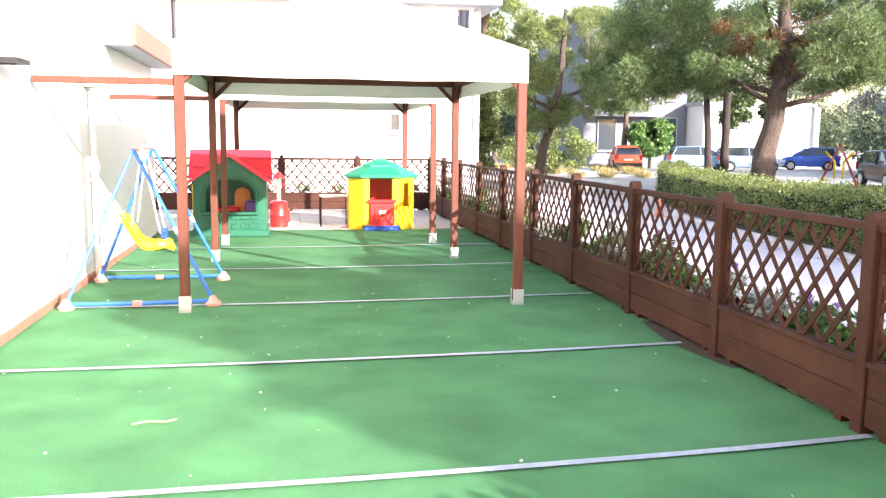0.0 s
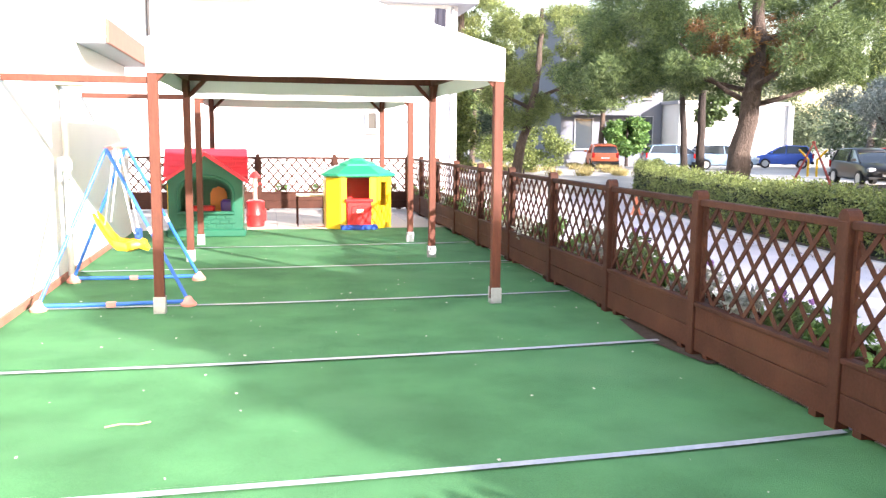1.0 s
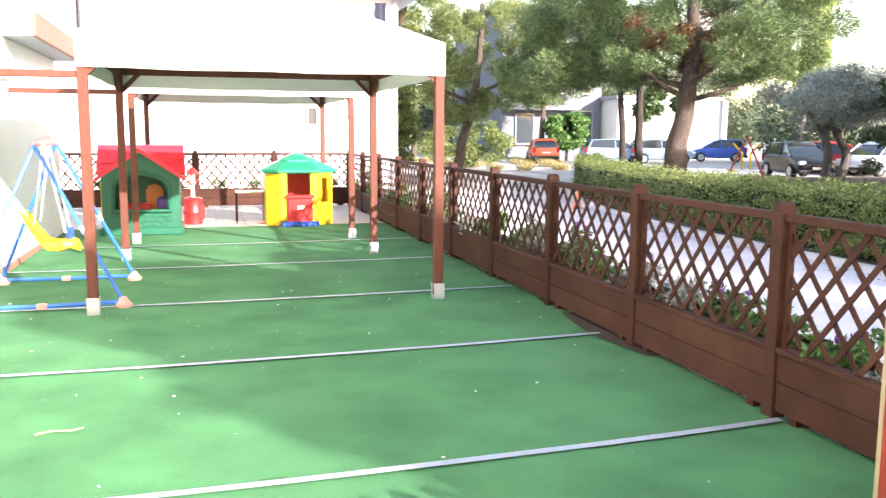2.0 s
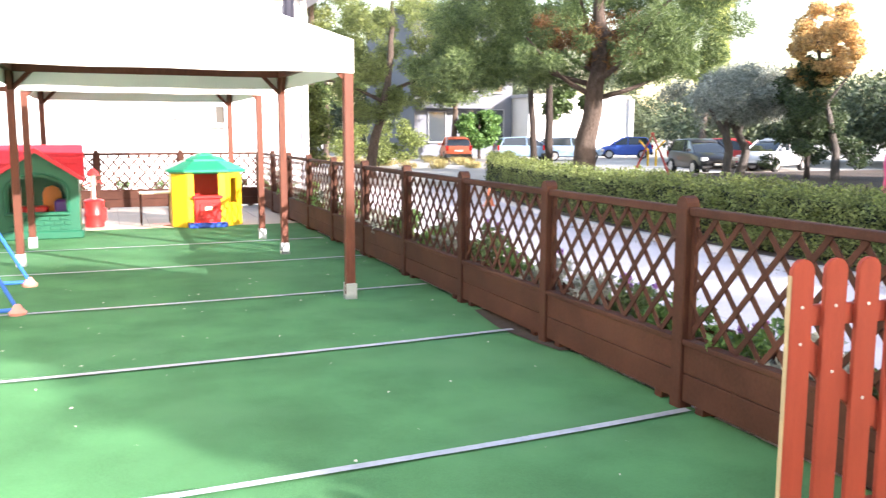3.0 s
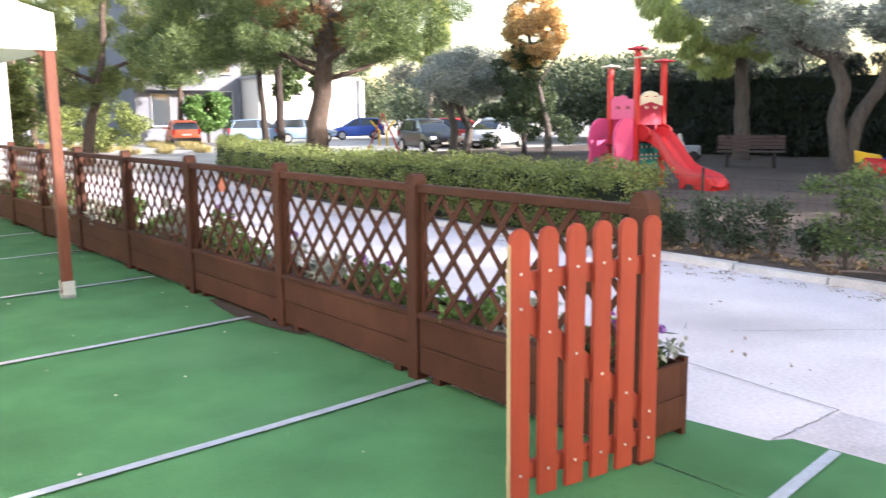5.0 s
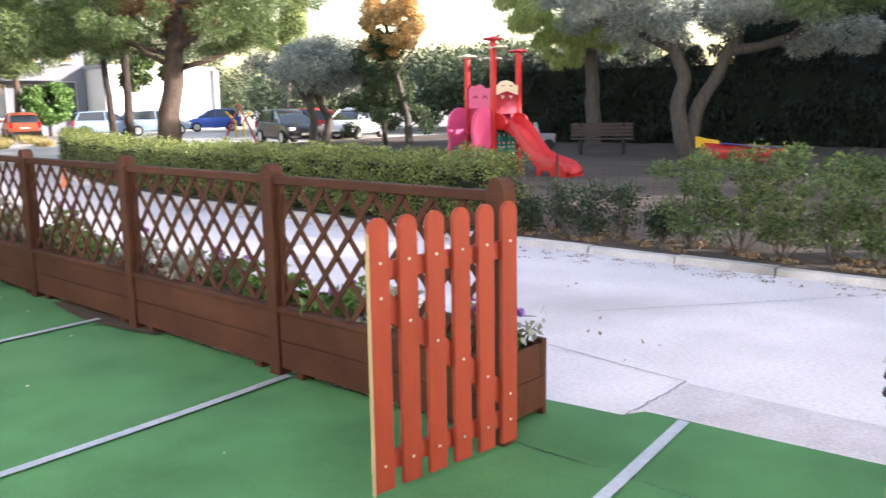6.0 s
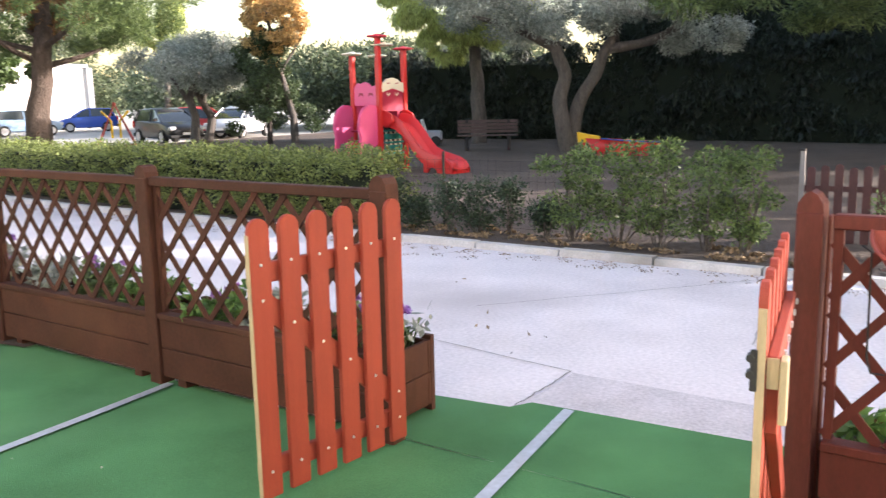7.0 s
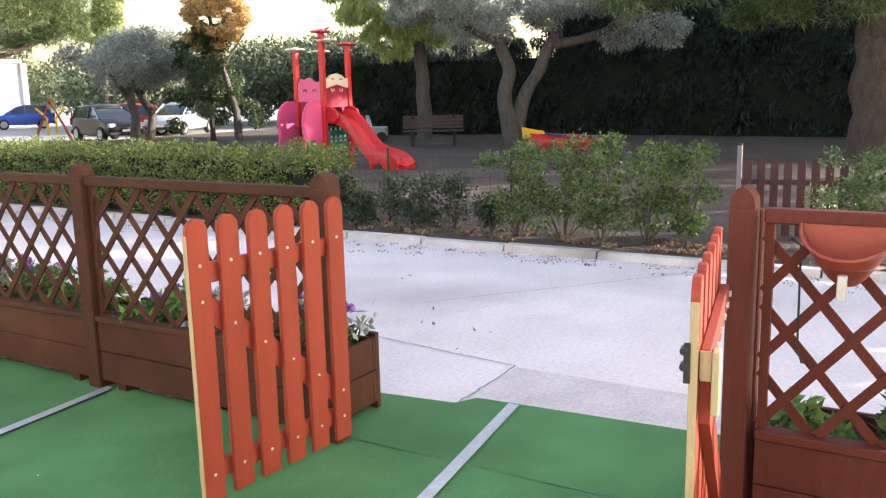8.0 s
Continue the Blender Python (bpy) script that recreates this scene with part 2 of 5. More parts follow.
# ---- mesh helpers ----
class Mesh:
    """Collects boxes, tubes, sheets and lathe forms into one mesh."""

    def __init__(self):
        self.v, self.f = [], []

    def add(self, verts, faces):
        o = len(self.v)
        self.v += [tuple(p) for p in verts]
        self.f += [tuple(i + o for i in f) for f in faces]
        return self

    def box(self, x0, x1, y0, y1, z0, z1, c=0.0, m=None):
        """A box with chamfered long edges where c is given."""
        if c:
            s = [(x0 + c, y0), (x1 - c, y0), (x1, y0 + c), (x1, y1 - c), (x1 - c, y1), (x0 + c, y1), (x0, y1 - c), (x0, y0 + c)]
            i = [(x0 + 2 * c, y0 + c), (x1 - 2 * c, y0 + c), (x1 - c, y0 + 2 * c), (x1 - c, y1 - 2 * c), (x1 - 2 * c, y1 - c), (x0 + 2 * c, y1 - c), (x0 + c, y1 - 2 * c), (x0 + c, y0 + 2 * c)]
            v = [(a, b, z0) for a, b in i] + [(a, b, z0 + c) for a, b in s] + [(a, b, z1 - c) for a, b in s] + [(a, b, z1) for a, b in i]
            f = [tuple(range(7, -1, -1)), tuple(range(24, 32))]
            for r in range(3):
                f += [(r * 8 + k, r * 8 + (k + 1) % 8, r * 8 + 8 + (k + 1) % 8, r * 8 + 8 + k) for k in range(8)]
        else:
            v = [(x, y, z) for z in (z0, z1) for x, y in ((x0, y0), (x1, y0), (x1, y1), (x0, y1))]
            f = [(3, 2, 1, 0), (4, 5, 6, 7), (0, 1, 5, 4), (1, 2, 6, 5), (2, 3, 7, 6), (3, 0, 4, 7)]
        if m is not None:
            v = [m @ Vector(p) for p in v]
        return self.add(v, f)

    def tube(self, pts, r, n=8, cap=True, r2=None, flat=1.0):
        """A tube along points; r may be one radius or one per point."""
        pts = [Vector(p) for p in pts]
        k = len(pts)
        rs = r if isinstance(r, (list, tuple)) else [r + ((r2 if r2 is not None else r) - r) * i / max(1, k - 1) for i in range(k)]
        v, f = [], []
        u = None
        for i, p in enumerate(pts):
            d = (pts[min(i + 1, k - 1)] - pts[max(i - 1, 0)]).normalized()
            if u is None:
                u = d.orthogonal().normalized()
            u = (u - d * u.dot(d)).normalized()
            w = d.cross(u)
            v += [p + (u * math.cos(a) + w * math.sin(a) * flat) * rs[i] for a in (2 * math.pi * j / n for j in range(n))]
        for i in range(k - 1):
            f += [(i * n + j, i * n + (j + 1) % n, (i + 1) * n + (j + 1) % n, (i + 1) * n + j) for j in range(n)]
        if cap:
            f += [tuple(range(n - 1, -1, -1)), tuple(range((k - 1) * n, k * n))]
        return self.add(v, f)

    def lathe(self, prof, c=(0, 0, 0), n=16):
        """A form turned about the upright through c; prof: radius, height pairs from below."""
        v = [(c[0] + r * math.cos(2 * math.pi * j / n), c[1] + r * math.sin(2 * math.pi * j / n), c[2] + z) for r, z in prof for j in range(n)]
        k = len(prof)
        f = [(i * n + j, i * n + (j + 1) % n, (i + 1) * n + (j + 1) % n, (i + 1) * n + j) for i in range(k - 1) for j in range(n)]
        f += [tuple(range(n - 1, -1, -1)), tuple(range((k - 1) * n, k * n))]
        return self.add(v, f)

    def prism(self, poly, a, b, m):
        """A polygon (u, w) extruded from a to b; m(u, w, d) gives the point."""
        n = len(poly)
        v = [m(u, w, a) for u, w in poly] + [m(u, w, b) for u, w in poly]
        f = [tuple(range(n - 1, -1, -1)), tuple(range(n, 2 * n))] + [(i, (i + 1) % n, n + (i + 1) % n, n + i) for i in range(n)]
        return self.add(v, f)

    def data(self, name, mat, smooth=False, bevel=0.0):
        me = bpy.data.meshes.new(name)
        me.from_pydata(self.v, [], self.f)
        me.materials.append(mat)
        bm = bmesh.new()
        bm.from_mesh(me)
        if bevel:
            bmesh.ops.remove_doubles(bm, verts=bm.verts, dist=1e-5)
            sharp = [e for e in bm.edges if e.calc_face_angle(0) > 0.5]
            bmesh.ops.bevel(bm, geom=sharp, offset=bevel, segments=2, affect="EDGES", clamp_overlap=True)
        bmesh.ops.recalc_face_normals(bm, faces=bm.faces)
        if smooth:
            for fc in bm.faces:
                fc.smooth = True
            for e in bm.edges:
                e.smooth = e.calc_face_angle(0) < 0.7
        bm.to_mesh(me)
        bm.free()
        return me


def part(name, mesh, mat, parent=None, label="", smooth=False, bevel=0.0):
    ob = new(name, mesh.data(name, mat, smooth, bevel) if isinstance(mesh, Mesh) else mesh)
    if parent is not None:
        ob.parent = parent
    return tagged(ob, label)


def thing(name, label, category, group="", m=None, kind=""):
    ob = new(name)
    ob.empty_display_size = 0.2
    if m is not None:
        ob.matrix_world = m
    return tagged(ob, label, category, group, kind)


def solid(name, mesh, mat, label, category, group="", kind="", smooth=False, bevel=0.0):
    return tagged(part(name, mesh, mat, None, "", smooth, bevel), label, category, group, kind)


def leaf_mesh(name, clumps, count, length, width, mat, rng, shell=0.55, droop=0.0, squash=0.75):
    """Small leaf blades scattered through clumps; clumps: (x, y, z, radius)."""
    cl = np.array(clumps, float)
    w = cl[:, 3] ** 2
    pick = rng.choice(len(cl), size=count, p=w / w.sum())
    d = rng.normal(size=(count, 3))
    d /= np.linalg.norm(d, axis=1)[:, None]
    rad = cl[pick, 3] * (shell + (1 - shell) * rng.random(count) ** 0.6) * rng.uniform(0.75, 1.12, count)
    c = cl[pick, :3] + d * rad[:, None] * np.array([1, 1, squash])
    a = d * 0.8 + rng.normal(size=(count, 3)) * 0.6
    a[:, 2] -= droop
    a /= np.linalg.norm(a, axis=1)[:, None]
    b = np.cross(a, rng.normal(size=(count, 3)))
    b /= np.linalg.norm(b, axis=1)[:, None] + 1e-9
    ln = (length * rng.uniform(0.6, 1.3, count))[:, None]
    wd = (width * rng.uniform(0.7, 1.3, count))[:, None]
    v = np.stack([c - a * ln / 2, c + b * wd / 2, c + a * ln / 2, c - b * wd / 2], 1).reshape(-1, 3)
    me = bpy.data.meshes.new(name)
    me.vertices.add(len(v))
    me.vertices.foreach_set("co", v.astype(np.float32).ravel())
    me.loops.add(len(v))
    me.loops.foreach_set("vertex_index", np.arange(len(v), dtype=np.int32))
    me.polygons.add(count)
    me.polygons.foreach_set("loop_start", np.arange(0, len(v), 4, dtype=np.int32))
    me.update(calc_edges=True)
    me.materials.append(mat)
    return me


def kerb_x(y):
    """The driveway's edge: straight, then bending away."""
    return 7.88 + 0.0162 * max(0.0, y - 11.0) ** 2


# ---- ground ----
xs = [-400, -150, -60, -20, -2.2, 0, 3.4, 6, 9.3, 12, 16, 20, 25, 30, 38, 49.3, 80, 160, 400]
ys = [-400, -100, -40, -15, -5, 0, 5, 10, 15, 20, 26, 34, 44, 60, 90, 160, 400]
gm = Mesh()
gm.v = [(x, y, -0.03) for y in ys for x in xs]
gm.f = [(j * len(xs) + i, j * len(xs) + i + 1, (j + 1) * len(xs) + i + 1, (j + 1) * len(xs) + i) for j in range(len(ys) - 1) for i in range(len(xs) - 1)]
solid("ground", gm, GROUND, "pale dusty sunlit ground of the parking area", "ground", kind="structure")

rm = Mesh()
rows_y = [-14 + 1.0 * i for i in range(40)]
rm.v = [p for y in rows_y for p in ((3.2, y, 0.0), (kerb_x(y) + 0.02, y, 0.0))]
rm.f = [(2 * i, 2 * i + 1, 2 * i + 3, 2 * i + 2) for i in range(len(rows_y) - 1)]
road = solid("road", rm, CONCRETE, "pale worn concrete driveway with cracks", "road", kind="structure")
crack = Mesh()
rc = random.Random(5)
def crack_line(a, b, w):
    n = 14
    pts = []
    for i in range(n + 1):
        t = i / n
        pts.append((a[0] + (b[0] - a[0]) * t + rc.uniform(-0.008, 0.008), a[1] + (b[1] - a[1]) * t + rc.uniform(-0.008, 0.008)))
    for (x0, y0), (x1, y1) in zip(pts, pts[1:]):
        d = Vector((x1 - x0, y1 - y0)).normalized() * w
        crack.add([(x0 - d.y, y0 + d.x, 0.005), (x0 + d.y, y0 - d.x, 0.005), (x1 + d.y, y1 - d.x, 0.005), (x1 - d.y, y1 + d.x, 0.005)], [(0, 1, 2, 3)])
crack_line((4.62, 2.26), (3.95, 2.27), 0.005)
crack_line((5.7, 3.6), (7.8, 1.9), 0.004)
crack_line((4.62, 2.26), (5.4, 8.0), 0.004)
crack_line((5.7, 1.5), (7.0, 1.7), 0.004)
slab = Mesh().box(3.35, 4.6, -3.0, 2.24, -0.02, 0.004)
part("slab", slab, material("rough_grey_concrete", (0.56, 0.51, 0.53), 0.9, var=0.25, scale=3, fine=45, bump=0.5, stain=(0.62, 0.58, 0.58), stain_amount=0.7), road, "rougher grey concrete slab")
dirt = [(kerb_x(y) - abs(rc.gauss(0, 0.22)) - 0.03, y, 0.006, 0.09) for y in (rc.uniform(-3, 14) for _ in range(260))]
tagged(part("kerb_dirt", leaf_mesh("kerb_dirt", dirt, 2200, 0.022, 0.012, L_DRY, np.random.default_rng(8), 0.1, squash=0.02), L_DRY, road), kind="stuff")
part("crack", crack, material("crack_dirt", (0.26, 0.24, 0.23), 0.95), road)

sm_ = Mesh()
sy = [-16 + 1.2 * i for i in range(44)]
sx = [0, 0.4, 2, 5, 9, 14, 20, 28]
sm_.v = [(kerb_x(y) + 0.13 + a, y, 0.06 + random.uniform(-0.012, 0.012)) for y in sy if y < 28.5 for a in sx]
ny = len([y for y in sy if y < 28.5])
sm_.f = [(j * len(sx) + i, j * len(sx) + i + 1, (j + 1) * len(sx) + i + 1, (j + 1) * len(sx) + i) for j in range(ny - 1) for i in range(len(sx) - 1)]
solid("playground_soil", sm_, SOIL, "bare brown playground soil with leaf litter", "ground", kind="structure")

kerb = thing("kerb", "worn pale concrete kerb along the driveway", "kerb", kind="structure")
ky = -12.0
while ky < 28:
    k = Mesh()
    ln = 0.98
    x0, x1 = kerb_x(ky), kerb_x(ky + ln)
    h = 0.07 + random.uniform(-0.008, 0.008)
    k.add([(x0, ky, -0.02), (x0 + 0.15, ky, -0.02), (x1 + 0.15, ky + ln, -0.02), (x1, ky + ln, -0.02), (x0 + 0.02, ky, h), (x0 + 0.14, ky, h), (x1 + 0.14, ky + ln, h), (x1 + 0.02, ky + ln, h)],
          [(3, 2, 1, 0), (4, 5, 6, 7), (0, 1, 5, 4), (1, 2, 6, 5), (2, 3, 7, 6), (3, 0, 4, 7)])
    part("kerb_stone", k, KERB, kerb)
    ky += 1.0

# ---- courtyard floor ----
turf = thing("artificial_turf", "bright green artificial turf laid in wide rolls", "turf", kind="structure")
SEAMS = [-3.0, -0.4, 1.9, 4.02, 6.3, 8.58, 10.9, 13.05, 15.5]
for a, b in zip(SEAMS, SEAMS[1:]):
    t = Mesh()
    nx, ny = 28, 10
    x1 = 3.27
    t.v = [(-2.25 + (x1 + 2.25) * i / nx, a + (b - a) * j / ny, 0.012 + 0.006 * noise.noise((i * 0.9, (a * 4 + j) * 0.7, 0))) for j in range(ny + 1) for i in range(nx + 1)]
    t.f = [(j * (nx + 1) + i, j * (nx + 1) + i + 1, (j + 1) * (nx + 1) + i + 1, (j + 1) * (nx + 1) + i) for j in range(ny) for i in range(nx)]
    part("turf_roll", t, TURF, turf, smooth=True)
ap = Mesh().add([(3.27, 0.5, 0.014), (4.16, 0.5, 0.014), (4.09, 1.12, 0.014), (4.02, 2.2, 0.014), (3.9, 2.27, 0.014), (3.84, 2.76, 0.014), (3.82, 2.85, 0.014), (3.27, 2.85, 0.014)], [tuple(range(8))])
part("turf_apron", ap, TURF, turf)
for y, x0, x1 in ((1.47, -2.2, 4.0), (3.94, -2.2, 3.2), (6.2, -2.2, 3.15), (8.48, -2.2, 3.22), (10.82, -2.2, 3.2), (12.95, -2.2, 3.15)):
    s = Mesh()
    n = 30
    for i in range(n):
        a, b = x0 + (x1 - x0) * i / n, x0 + (x1 - x0) * (i + 1) / n
        wob = lambda q: 0.012 * noise.noise((q * 0.8, y * 3, 1.7)) + (0.02 * q + 0.011 * q * q if y > 3 else 0.127 * q)
        s.add([(a, y - 0.03 + wob(a), 0.024), (b, y - 0.03 + wob(b), 0.024), (b, y + 0.03 + wob(b), 0.024), (a, y + 0.03 + wob(a), 0.024)], [(0, 1, 2, 3)])
    solid("floor_strip", s, STRIP, "flat metal strip covering a turf seam", "floor strip", "turf seam strips")
litter = Mesh()
rl = random.Random(12)
for i in range(120):
    x, y = rl.uniform(-2, 3.1), rl.uniform(2, 13)
    a, r = rl.uniform(0, 6.3), rl.uniform(0.006, 0.016)
    litter.add([(x + r * math.cos(a), y + r * math.sin(a), 0.028), (x - r * math.sin(a) * 0.6, y + r * math.cos(a) * 0.6, 0.033), (x - r * math.cos(a), y - r * math.sin(a), 0.028), (x + r * math.sin(a) * 0.6, y - r * math.cos(a) * 0.6, 0.024)], [(0, 1, 2, 3)])
solid("leaf_scrap", litter, material("pale_scrap", (0.5, 0.5, 0.42), 0.8), "pale scraps scattered over the turf", "litter", kind="stuff")
twig = Mesh().tube([(-0.9, 4.9, 0.03), (-0.82, 4.93, 0.034), (-0.72, 4.92, 0.03), (-0.66, 4.95, 0.032)], 0.006, 5)
solid("twig", twig, RAW, "thin dry twig lying on the turf", "twig")
bed = Mesh().box(-4.5, 3.4, 15.5, 19.6, -0.03, 0.008)
paving = thing("paving", "beige square paving tiles behind the turf", "paving", kind="structure")
part("joint_bed", bed, GROUT, paving)

# ---- fence with planters ----
FX, BAY, FZ = 3.23, 1.70, 1.2


def lattice(parent, length, z0, z1, mat, dx=0.205, dz=0.24, w=0.034, th=0.009):
    """Crossed slats in two layers, each one its own piece, clipped to the panel."""
    k = dz / dx
    for side in (0, 1):
        c = -(z1 - z0) / k
        while c < length:
            a0, a1 = max(c, 0.0), min(c + (z1 - z0) / k, length)
            if a1 - a0 > 0.03:
                p = [(a0, z0 + (a0 - c) * k), (a1, z0 + (a1 - c) * k)]
                if side:
                    p = [(length - u, z) for u, z in p]
                d = Vector((p[1][0] - p[0][0], p[1][1] - p[0][1])).normalized() * w / 2
                n = Vector((-d.y, d.x))
                x = 0.0 if side else th
                s = Mesh().prism([(p[0][0] + n.x, p[0][1] + n.y), (p[0][0] - n.x, p[0][1] - n.y), (p[1][0] - n.x, p[1][1] - n.y), (p[1][0] + n.x, p[1][1] + n.y)], x, x + th, lambda u, z, q: (q, u, z))
                part("slat", s, mat, parent)
            c += dx


def post_mesh(h, w=0.1):
    p = Mesh().box(-0.05, 0.05, -w / 2, w / 2, 0, h - 0.07, 0.006)
    prof = [(-w / 2, h - 0.075), (w / 2, h - 0.075), (w / 2 - 0.004, h - 0.04), (w / 2 - 0.022, h - 0.012), (0.0, h), (-w / 2 + 0.022, h - 0.012), (-w / 2 + 0.004, h - 0.04)]
    return p.prism(prof, -0.045, 0.045, lambda u, z, q: (q, u, z))


def fence_panel(mat, label, m, length=BAY, end_post=False):
    """One bay: a post, a top rail, crossed slats and a planter box of boards behind them."""
    f = thing("fence_panel", label, "fence panel", "fence panels round the courtyard", m)
    part("post", post_mesh(1.28), mat, f)
    L0, L1 = 0.05, length - 0.05
    part("top_rail", Mesh().box(-0.03, 0.03, L0, L1, 1.165, 1.215, 0.005), mat, f)
    part("bottom_rail", Mesh().box(-0.045, 0.03, L0, L1, 0.40, 0.435, 0.005), mat, f)
    part("side_batten", Mesh().box(-0.005, 0.025, L0, L0 + 0.03, 0.435, 1.165), mat, f)
    part("side_batten", Mesh().box(-0.005, 0.025, L1 - 0.03, L1, 0.435, 1.165), mat, f)
    sl = thing_slats(f)
    lattice(sl, length - 0.1, 0.435, 1.165, mat)
    for z0, z1 in ((0.055, 0.225), (0.229, 0.40)):
        part("front_board", Mesh().box(-0.03, 0.0, L0, L1, z0, z1, 0.004), mat, f)
        part("back_board", Mesh().box(0.385, 0.41, L0, L1, z0, z1, 0.004), mat, f)
        part("end_board", Mesh().box(0.0, 0.385, L0, L0 + 0.025, z0, z1, 0.004), mat, f)
        part("end_board", Mesh().box(0.0, 0.385, L1 - 0.025, L1, z0, z1, 0.004), mat, f)
    for y in (0.2, length - 0.2):
        part("foot", Mesh().box(-0.02, 0.405, y - 0.035, y + 0.035, 0.0, 0.055), mat, f)
    part("corner_post", Mesh().box(0.41, 0.44, L0, L0 + 0.06, 0.02, 0.42), mat, f)
    part("corner_post", Mesh().box(0.41, 0.44, L1 - 0.06, L1, 0.02, 0.42), mat, f)
    part("soil", Mesh().box(0.0, 0.385, L0 + 0.025, L1 - 0.025, 0.2, 0.34), POTTING, f)
    return f


def thing_slats(f):
    s = part("slat_frame", Mesh().box(0.018, 0.024, 0.05, 0.07, 0.44, 1.16), WOOD, f)
    s.location = (0, 0.05, 0)
    return s


BROWN = "brown stained wooden lattice fence bay with planter box"
first = fence_panel(WOOD, BROWN, pose(FX, 2.53, 0))
for k in range(1, 10):
    copy_thing(first, pose(FX, 2.53 + BAY * k, 0))
for k in range(4):
    copy_thing(first, pose(FX - BAY * k, 19.55, 0, 0, 0, 90))
south = fence_panel(WOOD_RED, "reddish brown wooden lattice fence bay beside the gate", pose(FX, 0.69, 0, 0, 0, 0) @ Matrix.Translation((0, -BAY, 0)))
copy_thing(south, pose(FX, 0.69 - 2 * BAY, 0))
hinge = thing("gate_post", "reddish brown square gate post with rounded top", "gate post")
part("post", post_mesh(1.29, 0.085), WOOD_RED, hinge)
hinge.matrix_world = pose(FX, 0.71, 0)
part("inner_post", Mesh().box(0.055, 0.11, -0.05, 0.04, 0.0, 1.2, 0.005), WOOD_RED, hinge)

# planting in the boxes
rp = np.random.default_rng(3)
def planter_plants(name, label, cx, cy, hw, hh, mat, n, flower=None):
    cl = [(cx + rp.uniform(-0.14, 0.14), cy + rp.uniform(-hw, hw), 0.36 + rp.uniform(0.02, hh), rp.uniform(0.06, 0.13)) for _ in range(10)]
    t = thing(name, label, "plant", "plants in the planter boxes", pose(0, 0, 0))
    tagged(part("leaves", leaf_mesh("leaves", cl, n, 0.075, 0.028, mat, rp, 0.3), mat, t), kind="stuff")
    st = Mesh()
    for x, y, z, r in cl:
        st.tube([(x * 0.4 + cx * 0.6, y * 0.5 + cy * 0.5, 0.335), (x, y, z)], 0.005, 4)
    tagged(part("stem_tuft", st, L_MID, t), kind="stuff")
    if flower:
        fc = [(x, y, z + r, 0.03) for x, y, z, r in cl[:5]]
        tagged(part("flowers", leaf_mesh("flowers", fc, 160, 0.03, 0.025, flower, rp, 0.2), flower, t), kind="stuff")
for k in range(10):
    y0 = 2.53 + BAY * k
    for j, fy in enumerate((0.3, 0.85, 1.38)):
        tall = (k + j) % 3 == 1 and k > 1
        planter_plants("planter_plant", "leafy green planter plant with small flowers" if (k * 3 + j) % 2 == 0 and k < 3 else "leafy green planter plant", FX + 0.19, y0 + fy, 0.2, 0.42 if tall else 0.2,
                       (L_MID, L_FRESH, L_OLIVE)[(k + 2 * j) % 3], 520, L_PURPLE if (k * 3 + j) % 2 == 0 and k < 3 else None)
for k in range(4):
    for fy in (0.4, 1.2):
        planter_plants("planter_plant", "leafy green planter plant", FX - BAY * k - fy, 19.85, 0.15, 0.25, (L_MID, L_FRESH)[k % 2], 260)
planter_plants("planter_plant", "leafy green planter plant with small flowers", FX + 0.3, 2.68, 0.06, 0.16, L_OLIVE, 60, L_PURPLE)
planter_plants("planter_plant", "leafy green planter plant beside a red flower", FX + 0.2, 0.5, 0.1, 0.06, L_FRESH, 200)
planter_plants("planter_plant", "leafy green planter plant beside a red flower", FX + 0.25, 0.13, 0.1, 0.24, L_MID, 700, L_REDPETAL)


# ---- picket gates ----
def picket(w, h, th, x, z0):
    n = 8
    poly = [(x - w / 2, z0), (x + w / 2, z0)] + [(x + w / 2 * math.cos(a), z0 + h - w / 2 + w / 2 * math.sin(a)) for a in (math.pi * i / n for i in range(n + 1))]
    return Mesh().prism(poly, -th, 0.0, lambda u, z, q: (u, q, z))


